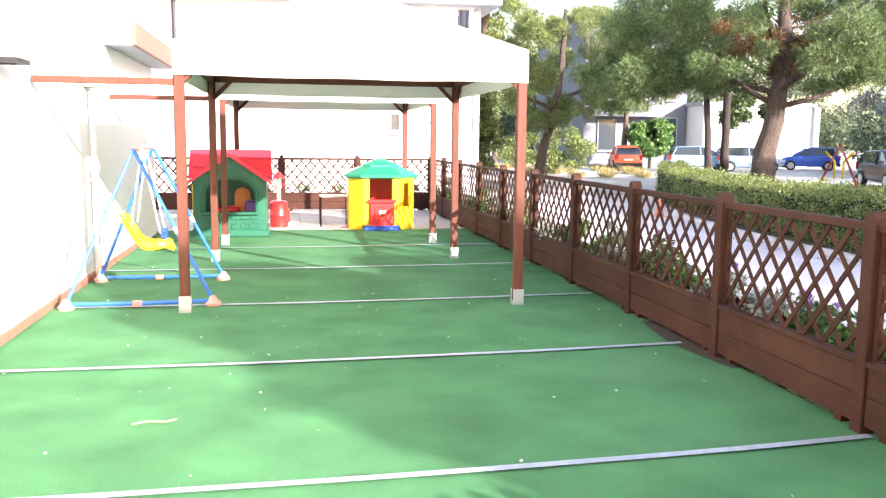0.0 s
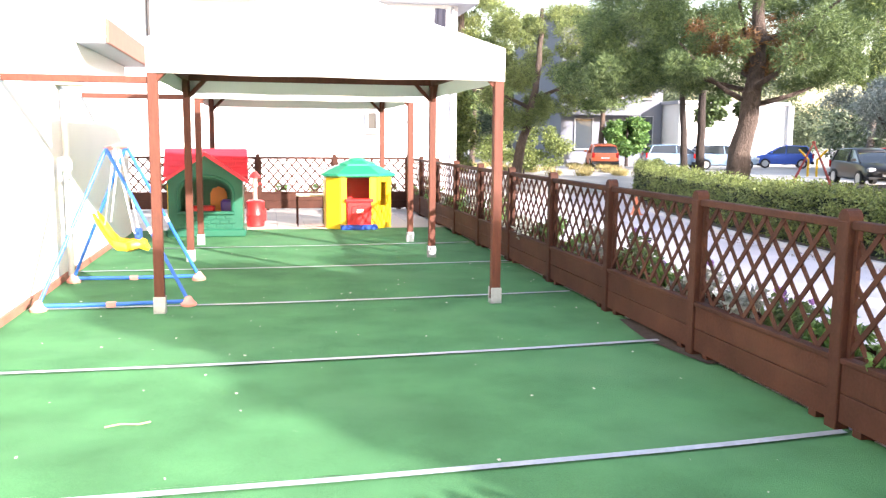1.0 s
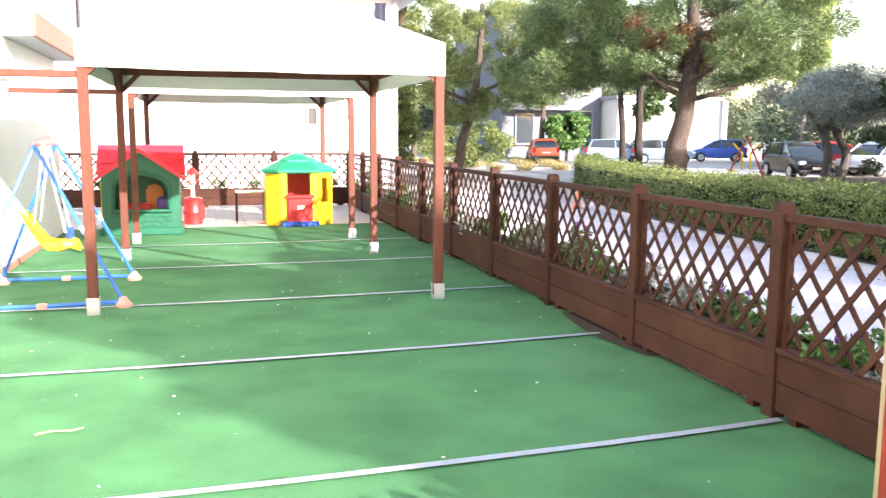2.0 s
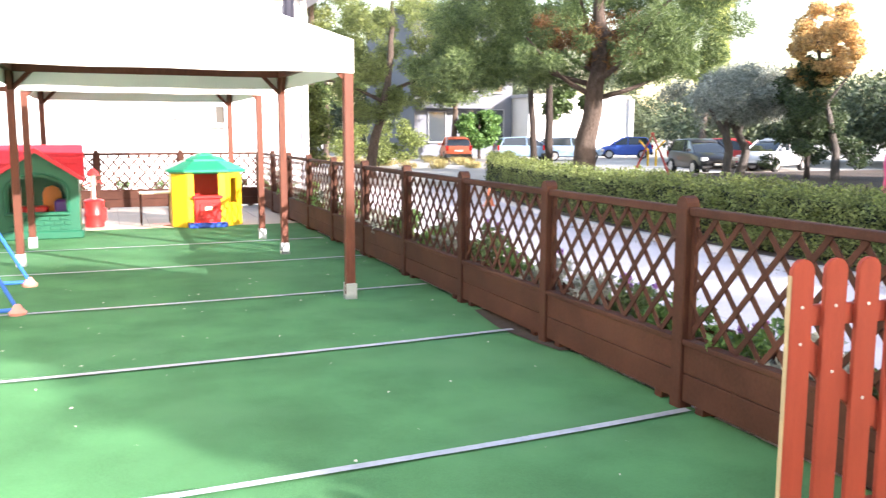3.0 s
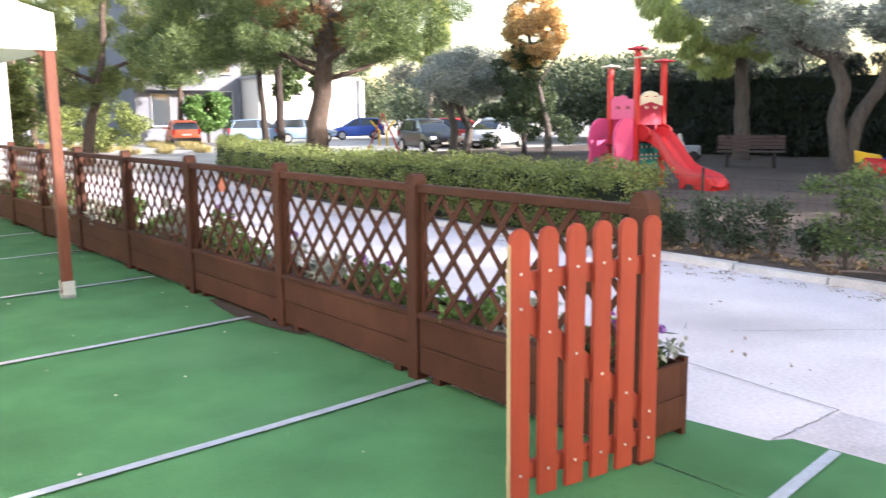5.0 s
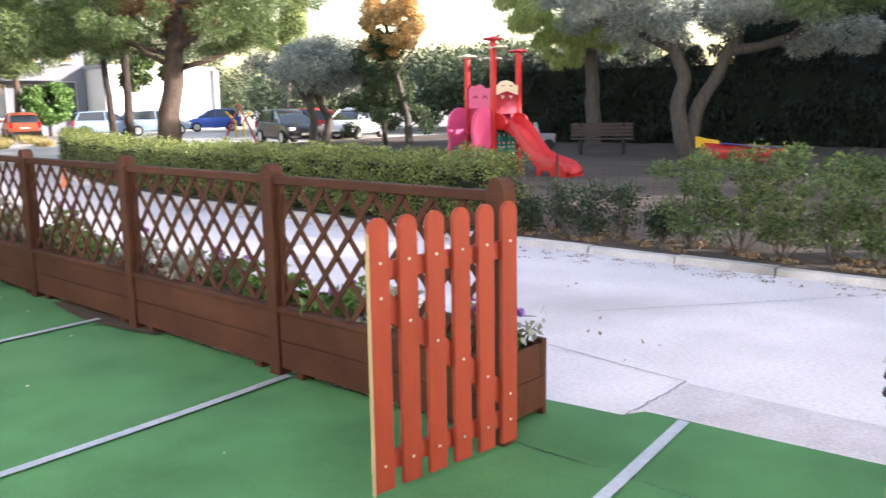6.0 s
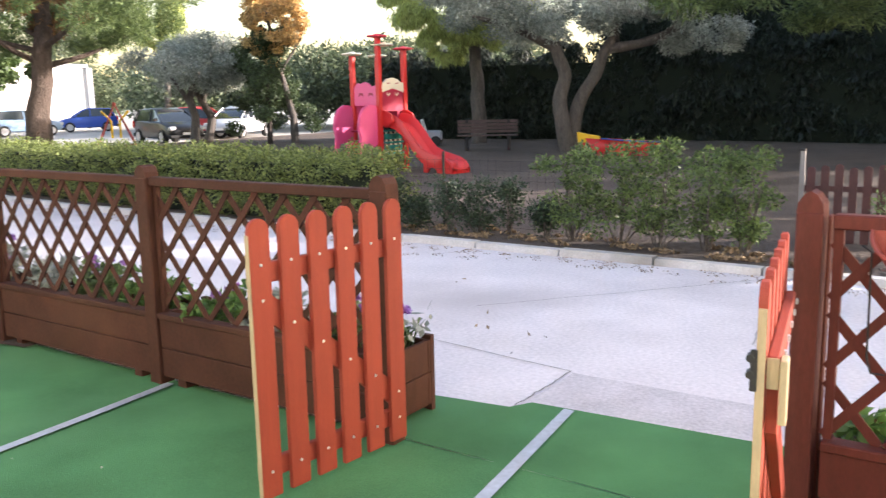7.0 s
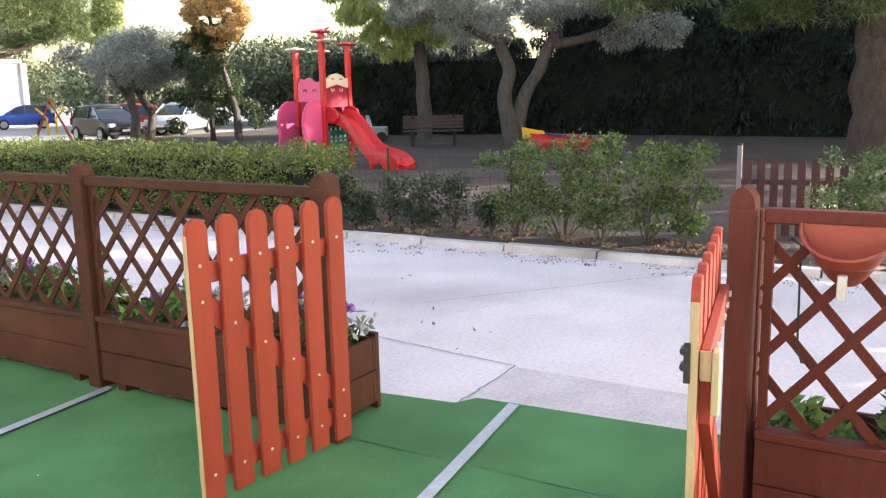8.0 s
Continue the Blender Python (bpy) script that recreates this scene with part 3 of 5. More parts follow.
def picket_gate(m, label, f=1):
    """Local x runs from the free edge to the hinge; boards face -y."""
    g = thing("picket_gate", label, "gate", "picket gates", m)
    flip = lambda mesh: mesh if f == 1 else flipped(mesh)
    for i in range(6):
        b = part("board", flip(picket(0.100, 1.13, 0.022, 0.05 + 0.149 * i, 0.05)), GATE, g, bevel=0.003)
        for z in (1.0, 0.16) + ((0.86,) if i == 0 else (0.86 - i * 0.115,)):
            part("screw", Mesh().lathe([(0.007, 0), (0.006, 0.003), (0.002, 0.004)], n=8), STEEL, b).matrix_local = pose(0.05 + 0.149 * i, -0.0235 * f, z, 90 * f, 0, 0)
    part("raw_edge", flip(Mesh().box(-0.004, 0.0, -0.021, -0.001, 0.04, 1.12)), RAW, g, "bare pale wood edge")
    for z in (0.16, 0.96):
        part("rail", flip(Mesh().box(0.02, 0.765, 0.001, 0.03, z - 0.04, z + 0.04, 0.004)), GATE, g)
    for z in (0.16, 0.96):
        part("rail_end", flip(Mesh().box(0.016, 0.0195, 0.002, 0.029, z - 0.038, z + 0.038)), RAW, g, "bare sawn rail end")
        for i in range(6):
            part("bolt", flip(Mesh().box(0.042 + 0.149 * i, 0.058 + 0.149 * i, 0.030, 0.037, z - 0.008, z + 0.008)), STEEL, g)
    br = Mesh().prism([(0.05, 0.92), (0.05, 0.80), (0.80, 0.20), (0.80, 0.32)], 0.001, 0.028, lambda u, z, q: (u, q, z))
    part("brace", flip(br), GATE, g)
    return g


def flipped(mesh):
    mesh.v = [(x, -y, z) for x, y, z in mesh.v]
    return mesh


picket_gate(pose(2.40, 2.545, 0, 0, 0, -5.5), "orange red painted wooden picket gate standing open")
right_gate = picket_gate(pose(2.21, 0.60, 0, 0, 0, 9.5), "orange red painted wooden picket gate standing open", -1)
la = Mesh().box(-0.008, 0.0, 0.018, 0.034, 0.92, 1.02)
la.tube([(-0.012, 0.034, 1.0), (0.016, 0.034, 1.0)], 0.010, 8).tube([(-0.012, 0.034, 0.96), (0.016, 0.034, 0.96)], 0.010, 8).tube([(-0.004, 0.026, 0.92), (-0.004, 0.026, 1.02)], 0.006, 6)
part("latch", la, DARK, right_gate, "dark iron latch")
part("patch_board", Mesh().box(-0.002, 0.05, -0.05, -0.031, 0.84, 1.0, 0.003), RAW, right_gate, "bare pale wood block")

# half round ash bowl on the lattice
bowl = thing("wall_planter", "half round terracotta red plastic bowl with grit", "hanging bowl", m=pose(FX - 0.055, 0.375, 0.985))
bm_ = Mesh()
nseg, nring = 14, 7
for r in range(nring + 1):
    q = r / nring
    rad = 0.035 + 0.135 * q ** 0.75
    bm_.v += [(-rad * 0.95 * math.sin(math.pi * i / nseg), rad * 0.85 * math.cos(math.pi * i / nseg), (0.19 - 0.085 * math.sin(math.pi * i / nseg)) * q) for i in range(nseg + 1)]
bm_.f = [(r * (nseg + 1) + i, r * (nseg + 1) + i + 1, (r + 1) * (nseg + 1) + i + 1, (r + 1) * (nseg + 1) + i) for r in range(nring) for i in range(nseg)]
part("shell", bm_, material("terracotta_plastic", (0.26, 0.05, 0.032), 0.5, var=0.15), bowl, smooth=True)
bp_ = [(y * 0.85 * s, z) for s in (1, -1) for y, z in (((0.035 + 0.135 * (k / 6) ** 0.75), 0.19 * k / 6) for k in (range(7) if s == 1 else range(6, -1, -1)))]
part("back_plate", Mesh().prism(bp_, 0.0, 0.008, lambda u, z, q: (q, u, z)), material("terracotta_plastic", (0.26, 0.05, 0.032)), bowl)
part("rim", Mesh().tube([(-0.1615 * math.sin(math.pi * k / 14), 0.1445 * math.cos(math.pi * k / 14), 0.19 - 0.085 * math.sin(math.pi * k / 14)) for k in range(15)], 0.006, 6), material("terracotta_plastic", (0.26, 0.05, 0.032)), bowl, smooth=True)
gr = Mesh()
gr.add([(-0.13 * math.sin(math.pi * i / 10), 0.115 * math.cos(math.pi * i / 10), 0.07) for i in range(11)], [tuple(range(11))])
part("grit", gr, material("grey_grit", (0.35, 0.3, 0.27), 0.9, var=0.6, scale=40, fine=160, bump=1), bowl)
part("bracket", Mesh().box(-0.16, -0.135, -0.014, 0.014, -0.02, 0.06, 0.003), STEEL, bowl)
hook = Mesh().tube([(FX - 0.03, 0.55, 1.12), (FX - 0.035, 0.52, 1.1), (FX - 0.035, 0.515, 0.75), (FX - 0.035, 0.50, 0.70), (FX - 0.035, 0.46, 0.70)], 0.004, 6)
solid("wire_hook", hook, DARK, "long dark wire hook hanging on the lattice", "hook")
hose = Mesh().tube([(FX + 0.08, 0.5, 0.36), (FX + 0.1, 0.42, 0.40), (FX + 0.08, 0.3, 0.37), (FX + 0.14, 0.2, 0.36), (FX + 0.2, 0.05, 0.36)], 0.012, 8)
solid("garden_hose", hose, plastic("teal_hose", (0.05, 0.42, 0.33)), "teal garden hose lying in the planter", "hose")
gap = Mesh()
gp = [(3.16, 7.2), (3.10, 6.8), (3.06, 6.45), (3.10, 6.0), (3.17, 5.6)]
for (xa, ya), (xb, yb) in zip(gp, gp[1:]):
    gap.add([(xa, ya, 0.0225), (xb, yb, 0.0225), (3.3, yb, 0.0225), (3.3, ya, 0.0225)], [(0, 1, 2, 3)])
solid("bare_edge", gap, POTTING, "dark bare soil where the turf stops short", "soil", kind="structure")

# ---- gazebos ----
GX0, GX1, GY0, GY1, EZ = -0.98, 2.25, 8.2, 11.58, 2.36


def gazebo():
    """Four posts on steel shoes, an eaves frame with corner braces, and a white canvas hip roof with a valance."""
    g = thing("gazebo", "brown wooden gazebo with white canvas roof", "gazebo", "gazebos on the turf")
    for x in (GX0, GX1):
        for y in (GY0, GY1):
            p = part("post", Mesh().box(x - 0.045, x + 0.045, y - 0.045, y + 0.045, 0.05, EZ, 0.005), POSTW, g)
            part("shoe", Mesh().box(x - 0.055, x + 0.055, y - 0.055, y - 0.046, 0.0, 0.17, 0.002).box(x - 0.055, x + 0.055, y + 0.046, y + 0.055, 0.0, 0.17, 0.002).box(x - 0.055, x + 0.055, y - 0.055, y + 0.055, 0.0, 0.045), STEEL, p)
            sx, sy = (1 if x == GX0 else -1), (1 if y == GY0 else -1)
            for dx, dy in ((sx, 0), (0, sy)):
                part("brace", Mesh().tube([(x + dx * 0.03, y + dy * 0.03, EZ - 0.2), (x + dx * 0.24, y + dy * 0.24, EZ + 0.02)], 0.035, 4), POSTW, g)
    for y in (GY0, GY1):
        part("beam", Mesh().box(GX0 - 0.045, GX1 + 0.045, y - 0.035, y + 0.035, EZ + 0.001, EZ + 0.1, 0.004), POSTW, g)
    for x in (GX0, GX1):
        part("beam", Mesh().box(x - 0.035, x + 0.035, GY0 + 0.036, GY1 - 0.036, EZ + 0.001, EZ + 0.1, 0.004), POSTW, g)
    o = 0.05
    x0, x1, y0, y1, zv, zt, zp = GX0 - o, GX1 + o, GY0 - o, GY1 + o, EZ - 0.15, EZ + 0.16, 3.42
    cx, cy = (x0 + x1) / 2, (y0 + y1) / 2
    c = Mesh()
    n = 20
    def sag(u):
        return 0.012 * math.sin(u * 17) - 0.02 * math.sin(math.pi * u)
    sides = [((x0, y0), (x1, y0)), ((x1, y0), (x1, y1)), ((x1, y1), (x0, y1)), ((x0, y1), (x0, y0))]
    for (ax, ay), (bx, by) in sides:
        v = []
        for i in range(n + 1):
            u = i / n
            px, py = ax + (bx - ax) * u, ay + (by - ay) * u
            v += [(px, py, zv + 0.35 * sag(u)), (px, py, zt + 0.3 * sag(u))]
            for q in (0.33, 0.66, 1.0):
                v.append((px + (cx - px) * q, py + (cy - py) * q, zt + (zp - zt) * q - 0.12 * q * (1 - q)))
        c.add(v, [(i * 5 + k, i * 5 + 5 + k, i * 5 + 6 + k, i * 5 + 1 + k) for i in range(n) for k in range(4)])
    ob = part("canopy", c, CANVAS, g, "white canvas roof with valance", smooth=True)
    md = ob.modifiers.new("thickness", "SOLIDIFY")
    md.thickness = 0.004
    return g


gz1 = gazebo()
copy_thing(gz1, pose(0, 5.2, 0))
for y in (GY0, GY1):
    solid("tie_beam", Mesh().box(-2.24, GX0 - 0.046, y - 0.03, y + 0.03, 2.12, 2.18, 0.004), POSTW, "brown wooden tie beam between gazebo and wall", "beam", "tie beams")

# ---- buildings ----
wl = Mesh().box(-2.6, -2.26, -6.0, 13.3, -0.1, 7.0)
wall = solid("wall_west", wl, PLASTER, "white plastered building wall beside the courtyard", "wall", kind="structure")
part("base_course", Mesh().box(-2.259, -2.235, -6.0, 13.3, 0.0, 0.09, 0.004), material("brick_skirting", (0.33, 0.14, 0.09), 0.8, var=0.3), wall)
part("downpipe", Mesh().tube([(-2.2, 10.35, 0.05), (-2.2, 10.35, 2.15)], 0.035, 8), material("white_pipe", (0.7, 0.69, 0.66), 0.5), wall)
part("pipe_bracket", Mesh().box(-2.26, -2.15, 10.29, 10.41, 1.25, 1.42, 0.005), material("white_pipe", (0.7, 0.69, 0.66)), wall)
part("lamp_bracket", Mesh().box(-2.26, -2.1, 7.3, 7.34, 2.2, 2.23).box(-2.2, -2.05, 7.18, 7.5, 2.21, 2.25), DARK, wall)
part("lamp_bracket", Mesh().box(-2.26, -2.0, 10.2, 10.5, 2.2, 2.26, 0.01), material("beige_lamp", (0.45, 0.40, 0.30)), wall)
w2 = Mesh().box(-6.0, -2.6, 13.3, 13.6, -0.1, 7.0)
solid("wall_return", w2, PLASTER, "white plastered return of the building", "wall", kind="structure")
bal = thing("balcony", "concrete balcony slab with brown fascia on the wall", "balcony", m=pose(0, 0, 0))
part("slab", Mesh().box(-2.259, -1.90, 11.4, 15.2, 2.78, 2.86, 0.01), GREYPLASTER, bal)
part("fascia", Mesh().box(-1.899, -1.86, 11.38, 15.25, 2.78, 3.08, 0.01), TERRA, bal)
part("pier", Mesh().box(-2.6, -2.26, 13.301, 15.2, -0.1, 7.0), PLASTER, bal)


def window_unit(parent, x, z, w, h, y, shut=True):
    fr = Mesh()
    for a, b, c, d in ((x - w / 2, x - w / 2 + 0.06, z, z + h), (x + w / 2 - 0.06, x + w / 2, z, z + h), (x - w / 2 + 0.06, x + w / 2 - 0.06, z, z + 0.06), (x - w / 2 + 0.06, x + w / 2 - 0.06, z + h - 0.06, z + h)):
        fr.box(a, b, y - 0.05, y + 0.06, c, d)
    wdw = part("window", fr, GREYPLASTER, parent, "grey framed window")
    part("pane", Mesh().box(x - w / 2 + 0.06, x + w / 2 - 0.06, y + 0.0, y + 0.02, z + 0.06, z + h - 0.06), WINDOWG, wdw)
    part("sill", Mesh().box(x - w / 2 - 0.08, x + w / 2 + 0.08, y - 0.14, y + 0.0, z - 0.06, z - 0.005), GREYPLASTER, wdw)
    return wdw


def block(name, label, x0, x1, y0, y1, z0, z1, mat, windows, eave=0.5, eave_mat=None):
    """A building with walls, flat roof with projecting eaves, and windows set in the face towards the courtyard."""
    b = thing(name, label, "building")
    me = Mesh().box(x0, x1, y0, y1, z0, z1)
    part("wall", me, mat, b)
    part("roof", Mesh().box(x0 - eave, x1 + eave, y0 - eave, y1 + eave, z1 + 0.001, z1 + 0.25, 0.02), eave_mat or GREYPLASTER, b)
    for x, z, w, h in windows:
        window_unit(b, x, z, w, h, y0 - 0.07)
    return b


apart = block("apartment_building", "white plastered apartment building behind the fence", -14, 5.35, 24, 36, -0.1, 5.35, PLASTER,
              [(2.92, 1.85, 0.34, 0.55), (-4.0, 2.0, 0.5, 0.8), (-7.5, 1.2, 1.0, 1.4)])
for x0, x1, z in ((-0.3, 0.3, 2.05), (1.75, 2.0, 2.0), (3.9, 4.1, 2.1)):
    part("vent_ledge", Mesh().box(x0, x1, 23.9, 24.0, z, z + 0.05, 0.005), GREYPLASTER, apart)
part("downpipe", Mesh().tube([(5.2, 23.94, -0.1), (5.2, 23.94, 5.3)], 0.05, 8), GREYPLASTER, apart)
part("downpipe", Mesh().tube([(-2.95, 23.94, -0.1), (-2.95, 23.94, 5.3)], 0.05, 8), DARK, apart)
part("balcony", Mesh().box(3.2, 5.1, 23.0, 23.999, 4.3, 4.45, 0.02).box(3.2, 5.1, 23.0, 23.08, 4.45, 4.95), PLASTER, apart)
cl = Mesh()
cl.v = [(4.5 + 0.05 * i, 22.95 + 0.02 * math.sin(i * 1.9), z) for z, n in ((5.1, 0), (4.85, 1), (4.62 , 2)) for i in range(7)]
cl.f = [(r * 7 + i, r * 7 + i + 1, r * 7 + i + 8, r * 7 + i + 7) for r in range(2) for i in range(6)]
lc = solid("hanging_cloth", cl, CLOTH, "dark cloth hung over the balcony", "cloth")
lc.modifiers.new("thickness", "SOLIDIFY").thickness = 0.02

wb = block("white_hall", "long white sunlit hall across the parking area", 28.3, 36.6, 55.5, 68, -0.1, 4.2, PLASTER, [], 0.2)
part("corner_pillar", Mesh().box(36.601, 37.0, 55.2, 55.9, -0.1, 4.2), GREYPLASTER, wb)
gb = block("grey_block", "grey two storey apartment block behind trees", 20.5, 28.2, 58, 70, -0.1, 10.5, BLOCKGREY, [(22, 4.6, 1.1, 1.6), (24.6, 4.6, 1.1, 1.6), (27, 4.6, 0.8, 1.6), (22, 7.6, 1.1, 1.6), (24.6, 7.6, 1.1, 1.6), (22.2, 1.0, 1.4, 2.2), (27, 1.0, 1.0, 2.4)], 0.4, BLOCKGREY)
part("balcony", Mesh().box(20.6, 26.0, 56.8, 57.999, 3.4, 3.6, 0.02).box(20.6, 26.0, 56.8, 56.9, 3.6, 4.5), BLOCKGREY, gb)
part("balcony", Mesh().box(20.6, 26.0, 56.8, 57.999, 6.6, 6.8, 0.02).box(20.6, 26.0, 56.8, 56.9, 6.8, 7.6), BLOCKGREY, gb)


# ---- green playhouse ----
def green_house():
    h = thing("playhouse", "dark green plastic playhouse with red roof", "playhouse", m=pose(-0.97, 14.95, 0.008))
    W, D, H = 0.59, 0.5, 0.96
    poly = [(-W, 0.12), (W, 0.12), (W, H - 0.03), (0.0, 1.33), (-W, H - 0.03)]
    wx, wz0, wz1 = 0.40, 0.42, 0.72
    arch = [(wx * math.cos(a), wz1 + 0.24 * math.sin(a)) for a in (math.pi * i / 10 for i in range(11))]
    bm = bmesh.new()
    outer = [bm.verts.new((u, -D, z)) for u, z in poly]
    inner = [bm.verts.new((u, -D, z)) for u, z in [(-wx, wz0), (wx, wz0)] + arch]
    eds = [bm.edges.new((a, b)) for ring in (outer, inner) for a, b in zip(ring, ring[1:] + ring[:1])]
    bmesh.ops.triangle_fill(bm, edges=eds, use_beauty=True)
    r = bmesh.ops.extrude_face_region(bm, geom=bm.faces[:])
    bmesh.ops.translate(bm, verts=[e for e in r["geom"] if isinstance(e, bmesh.types.BMVert)], vec=(0, 0.07, 0))
    bmesh.ops.recalc_face_normals(bm, faces=bm.faces)
    me = bpy.data.meshes.new("front_wall")
    bm.to_mesh(me)
    bm.free()
    me.materials.append(DGREEN)
    part("front_wall", me, DGREEN, h)
    part("side_wall", Mesh().box(W - 0.05, W, -D + 0.071, D, 0.12, H, 0.008), DGREEN, h)
    part("side_wall", Mesh().box(-W, -W + 0.05, -D + 0.071, D, 0.12, H, 0.008), DGREEN, h)
    part("back_wall", Mesh().box(-W + 0.051, W - 0.051, D - 0.05, D, 0.12, H, 0.008), DGREEN, h)
    part("base", Mesh().box(-W - 0.04, W + 0.04, -D - 0.04, D + 0.04, 0.0, 0.13, 0.02), DGREEN, h)
    part("sill", Mesh().box(-0.46, 0.46, -D - 0.05, -D - 0.001, 0.37, 0.42, 0.012), DGREEN, h)
    rs = random.Random(2)
    for r_ in range(3):
        for c_ in range(6):
            x = -0.42 + 0.145 * c_ + (0.06 if r_ % 2 else 0)
            if x < 0.42:
                part("stone", Mesh().box(x, x + 0.115 + rs.uniform(-0.02, 0.01), -D - 0.014, -D + 0.004, 0.145 + r_ * 0.075, 0.205 + r_ * 0.075, 0.006), DGREEN, h)
    arc_o = [((wx + 0.05) * math.cos(a), wz1 + 0.29 * math.sin(a)) for a in (math.pi * i / 10 for i in range(11))]
    part("arch_trim", Mesh().tube([(u, -D - 0.01, z) for u, z in [(wx + 0.03, wz0)] + arc_o + [(-wx - 0.03, wz0)]], 0.022, 6), DGREEN, h, smooth=True)
    # roof: two slopes with courses of shingles, and a front gable
    roof = part("roof", Mesh().prism([(-D + 0.09, H + 0.06), (-0.02, 1.44), (0.02, 1.44), (D + 0.1, H - 0.06), (D + 0.07, H - 0.1), (0, 1.38), (-D + 0.09, H + 0.01)], -W - 0.08, W + 0.08, lambda u, z, q: (q, u, z)), ROOFRED, h, bevel=0.01)
    for r_ in range(6):
        q = r_ / 6
        y = -D - 0.1 + (D + 0.08) * q
        z = H - 0.06 + 0.5 * q
        for c_ in range(11):
            x = -W - 0.07 + 0.121 * c_ + (0.05 if r_ % 2 else 0)
            if z > 1.40 - abs(x + 0.055) * 0.70 and y > -D + 0.1 and x < W - 0.03:
                s = Mesh().box(x, x + 0.112, y - 0.006, y + 0.088, -0.004, 0.012, 0.003)
                s.v = [(a, b, c + z + (b - y) * 0.82 + 0.006) for a, b, c in s.v]
                part("shingle", s, ROOFRED, roof)
    g = Mesh()
    for sgn in (-1, 1):
        g.prism([(0.0, 1.40), (sgn * 0.68, 0.93), (sgn * 0.68, 0.87), (0.0, 1.335)], -D - 0.08, -D + 0.12, lambda u, z, q: (u, q, z))
    part("gable_roof", g, ROOFRED, h)
    part("door", Mesh().box(-W - 0.04, -W - 0.002, -0.25, 0.2, 0.15, 0.86, 0.012), YELLOW, h, "yellow door")
    part("inner_shutter", Mesh().prism([(0.02, 0.30), (0.30, 0.30), (0.30, 0.66), (0.26, 0.74), (0.16, 0.78), (0.06, 0.74), (0.02, 0.66)], D - 0.09, D - 0.052, lambda u, z, q: (u, q, z)), ORANGE, h, "orange inner door")
    part("toy_shelf", Mesh().box(-0.35, 0.1, 0.1, 0.4, 0.3, 0.46, 0.02), RED, h)
    part("toy_sink", Mesh().box(0.22, 0.5, -0.2, 0.2, 0.38, 0.58, 0.03), PURPLE, h)
    return h


green_house()


def yellow_house():
    h = thing("playhouse", "yellow plastic playhouse with green roof and red door", "playhouse", m=pose(1.66, 15.85, 0.008))
    ring = [(-0.6, -0.32), (-0.36, -0.52), (0.30, -0.52), (0.60, -0.25), (0.60, 0.35), (0.3, 0.55), (-0.3, 0.55), (-0.6, 0.35)]
    hgt = 0.96
    def panel(a, b, z0, z1, name="wall_panel", mat=YELLOW, th=0.05):
        d = Vector((b[0] - a[0], b[1] - a[1], 0)).normalized()
        n = Vector((-d.y, d.x, 0)) * th
        m = Mesh()
        p = [Vector((*a, 0)), Vector((*b, 0)), Vector((*b, 0)) + n, Vector((*a, 0)) + n]
        m.add([(q.x, q.y, z0) for q in p] + [(q.x, q.y, z1) for q in p], [(3, 2, 1, 0), (4, 5, 6, 7), (0, 1, 5, 4), (1, 2, 6, 5), (2, 3, 7, 6), (3, 0, 4, 7)])
        return part(name, m, mat, h, bevel=0.012)
    lerp = lambda a, b, q: (a[0] + (b[0] - a[0]) * q, a[1] + (b[1] - a[1]) * q)
    panel(ring[0], ring[1], 0.0, hgt)
    panel(ring[1], lerp(ring[1], ring[2], 0.18), 0.0, hgt)
    panel(lerp(ring[1], ring[2], 0.80), ring[2], 0.0, hgt)
    panel(ring[2], lerp(ring[2], ring[3], 0.3), 0.0, hgt)
    panel(lerp(ring[2], ring[3], 0.7), ring[3], 0.0, hgt)
    panel(lerp(ring[2], ring[3], 0.3), lerp(ring[2], ring[3], 0.7), 0.0, 0.42)
    panel(lerp(ring[2], ring[3], 0.3), lerp(ring[2], ring[3], 0.7), 0.85, hgt)
    panel(ring[3], ring[4], 0.0, hgt)
    panel(ring[5], ring[6], 0.0, hgt, "inner_wall", RED)
    panel(ring[4], ring[5], 0.0, hgt)
    panel(ring[6], ring[7], 0.0, hgt)
    panel(ring[7], ring[0], 0.0, hgt)
    part("door", Mesh().box(-0.235, 0.20, -0.58, -0.535, 0.07, 0.50, 0.012).box(-0.275, 0.235, -0.6, -0.53, 0.50, 0.56, 0.012).box(-0.16, 0.12, -0.59, -0.575, 0.16, 0.42, 0.006), RED, h, "red half door")
    part("letter_plate", Mesh().box(-0.07, 0.05, -0.598, -0.588, 0.30, 0.37, 0.004), CREAM, h)
    part("base", Mesh().box(-0.36, 0.30, -0.66, -0.45, 0.0, 0.09, 0.02), BLUE, h, "blue base step")
    part("clock", Mesh().lathe([(0.07, 0), (0.07, 0.02), (0.05, 0.03)], n=16), CREAM, h).matrix_local = pose(0.27, -0.3, 0.72, 90, 0, -60)
    rings = [(1.0, 0.93), (1.12, 0.96), (1.12, 1.0), (0.62, 1.14), (0.58, 1.13), (0.56, 1.17), (0.30, 1.235), (0.27, 1.23), (0.25, 1.255), (0.03, 1.29)]
    m = Mesh()
    for s, z in rings:
        m.v += [(x * s, y * s, z) for x, y in ring]
    m.f = [(r * 8 + i, r * 8 + (i + 1) % 8, r * 8 + 8 + (i + 1) % 8, r * 8 + 8 + i) for r in range(len(rings) - 1) for i in range(8)] + [tuple(range(72, 80)), tuple(range(7, -1, -1))]
    part("roof", m, GREEN, h, "green stepped roof", bevel=0.006)


yellow_house()

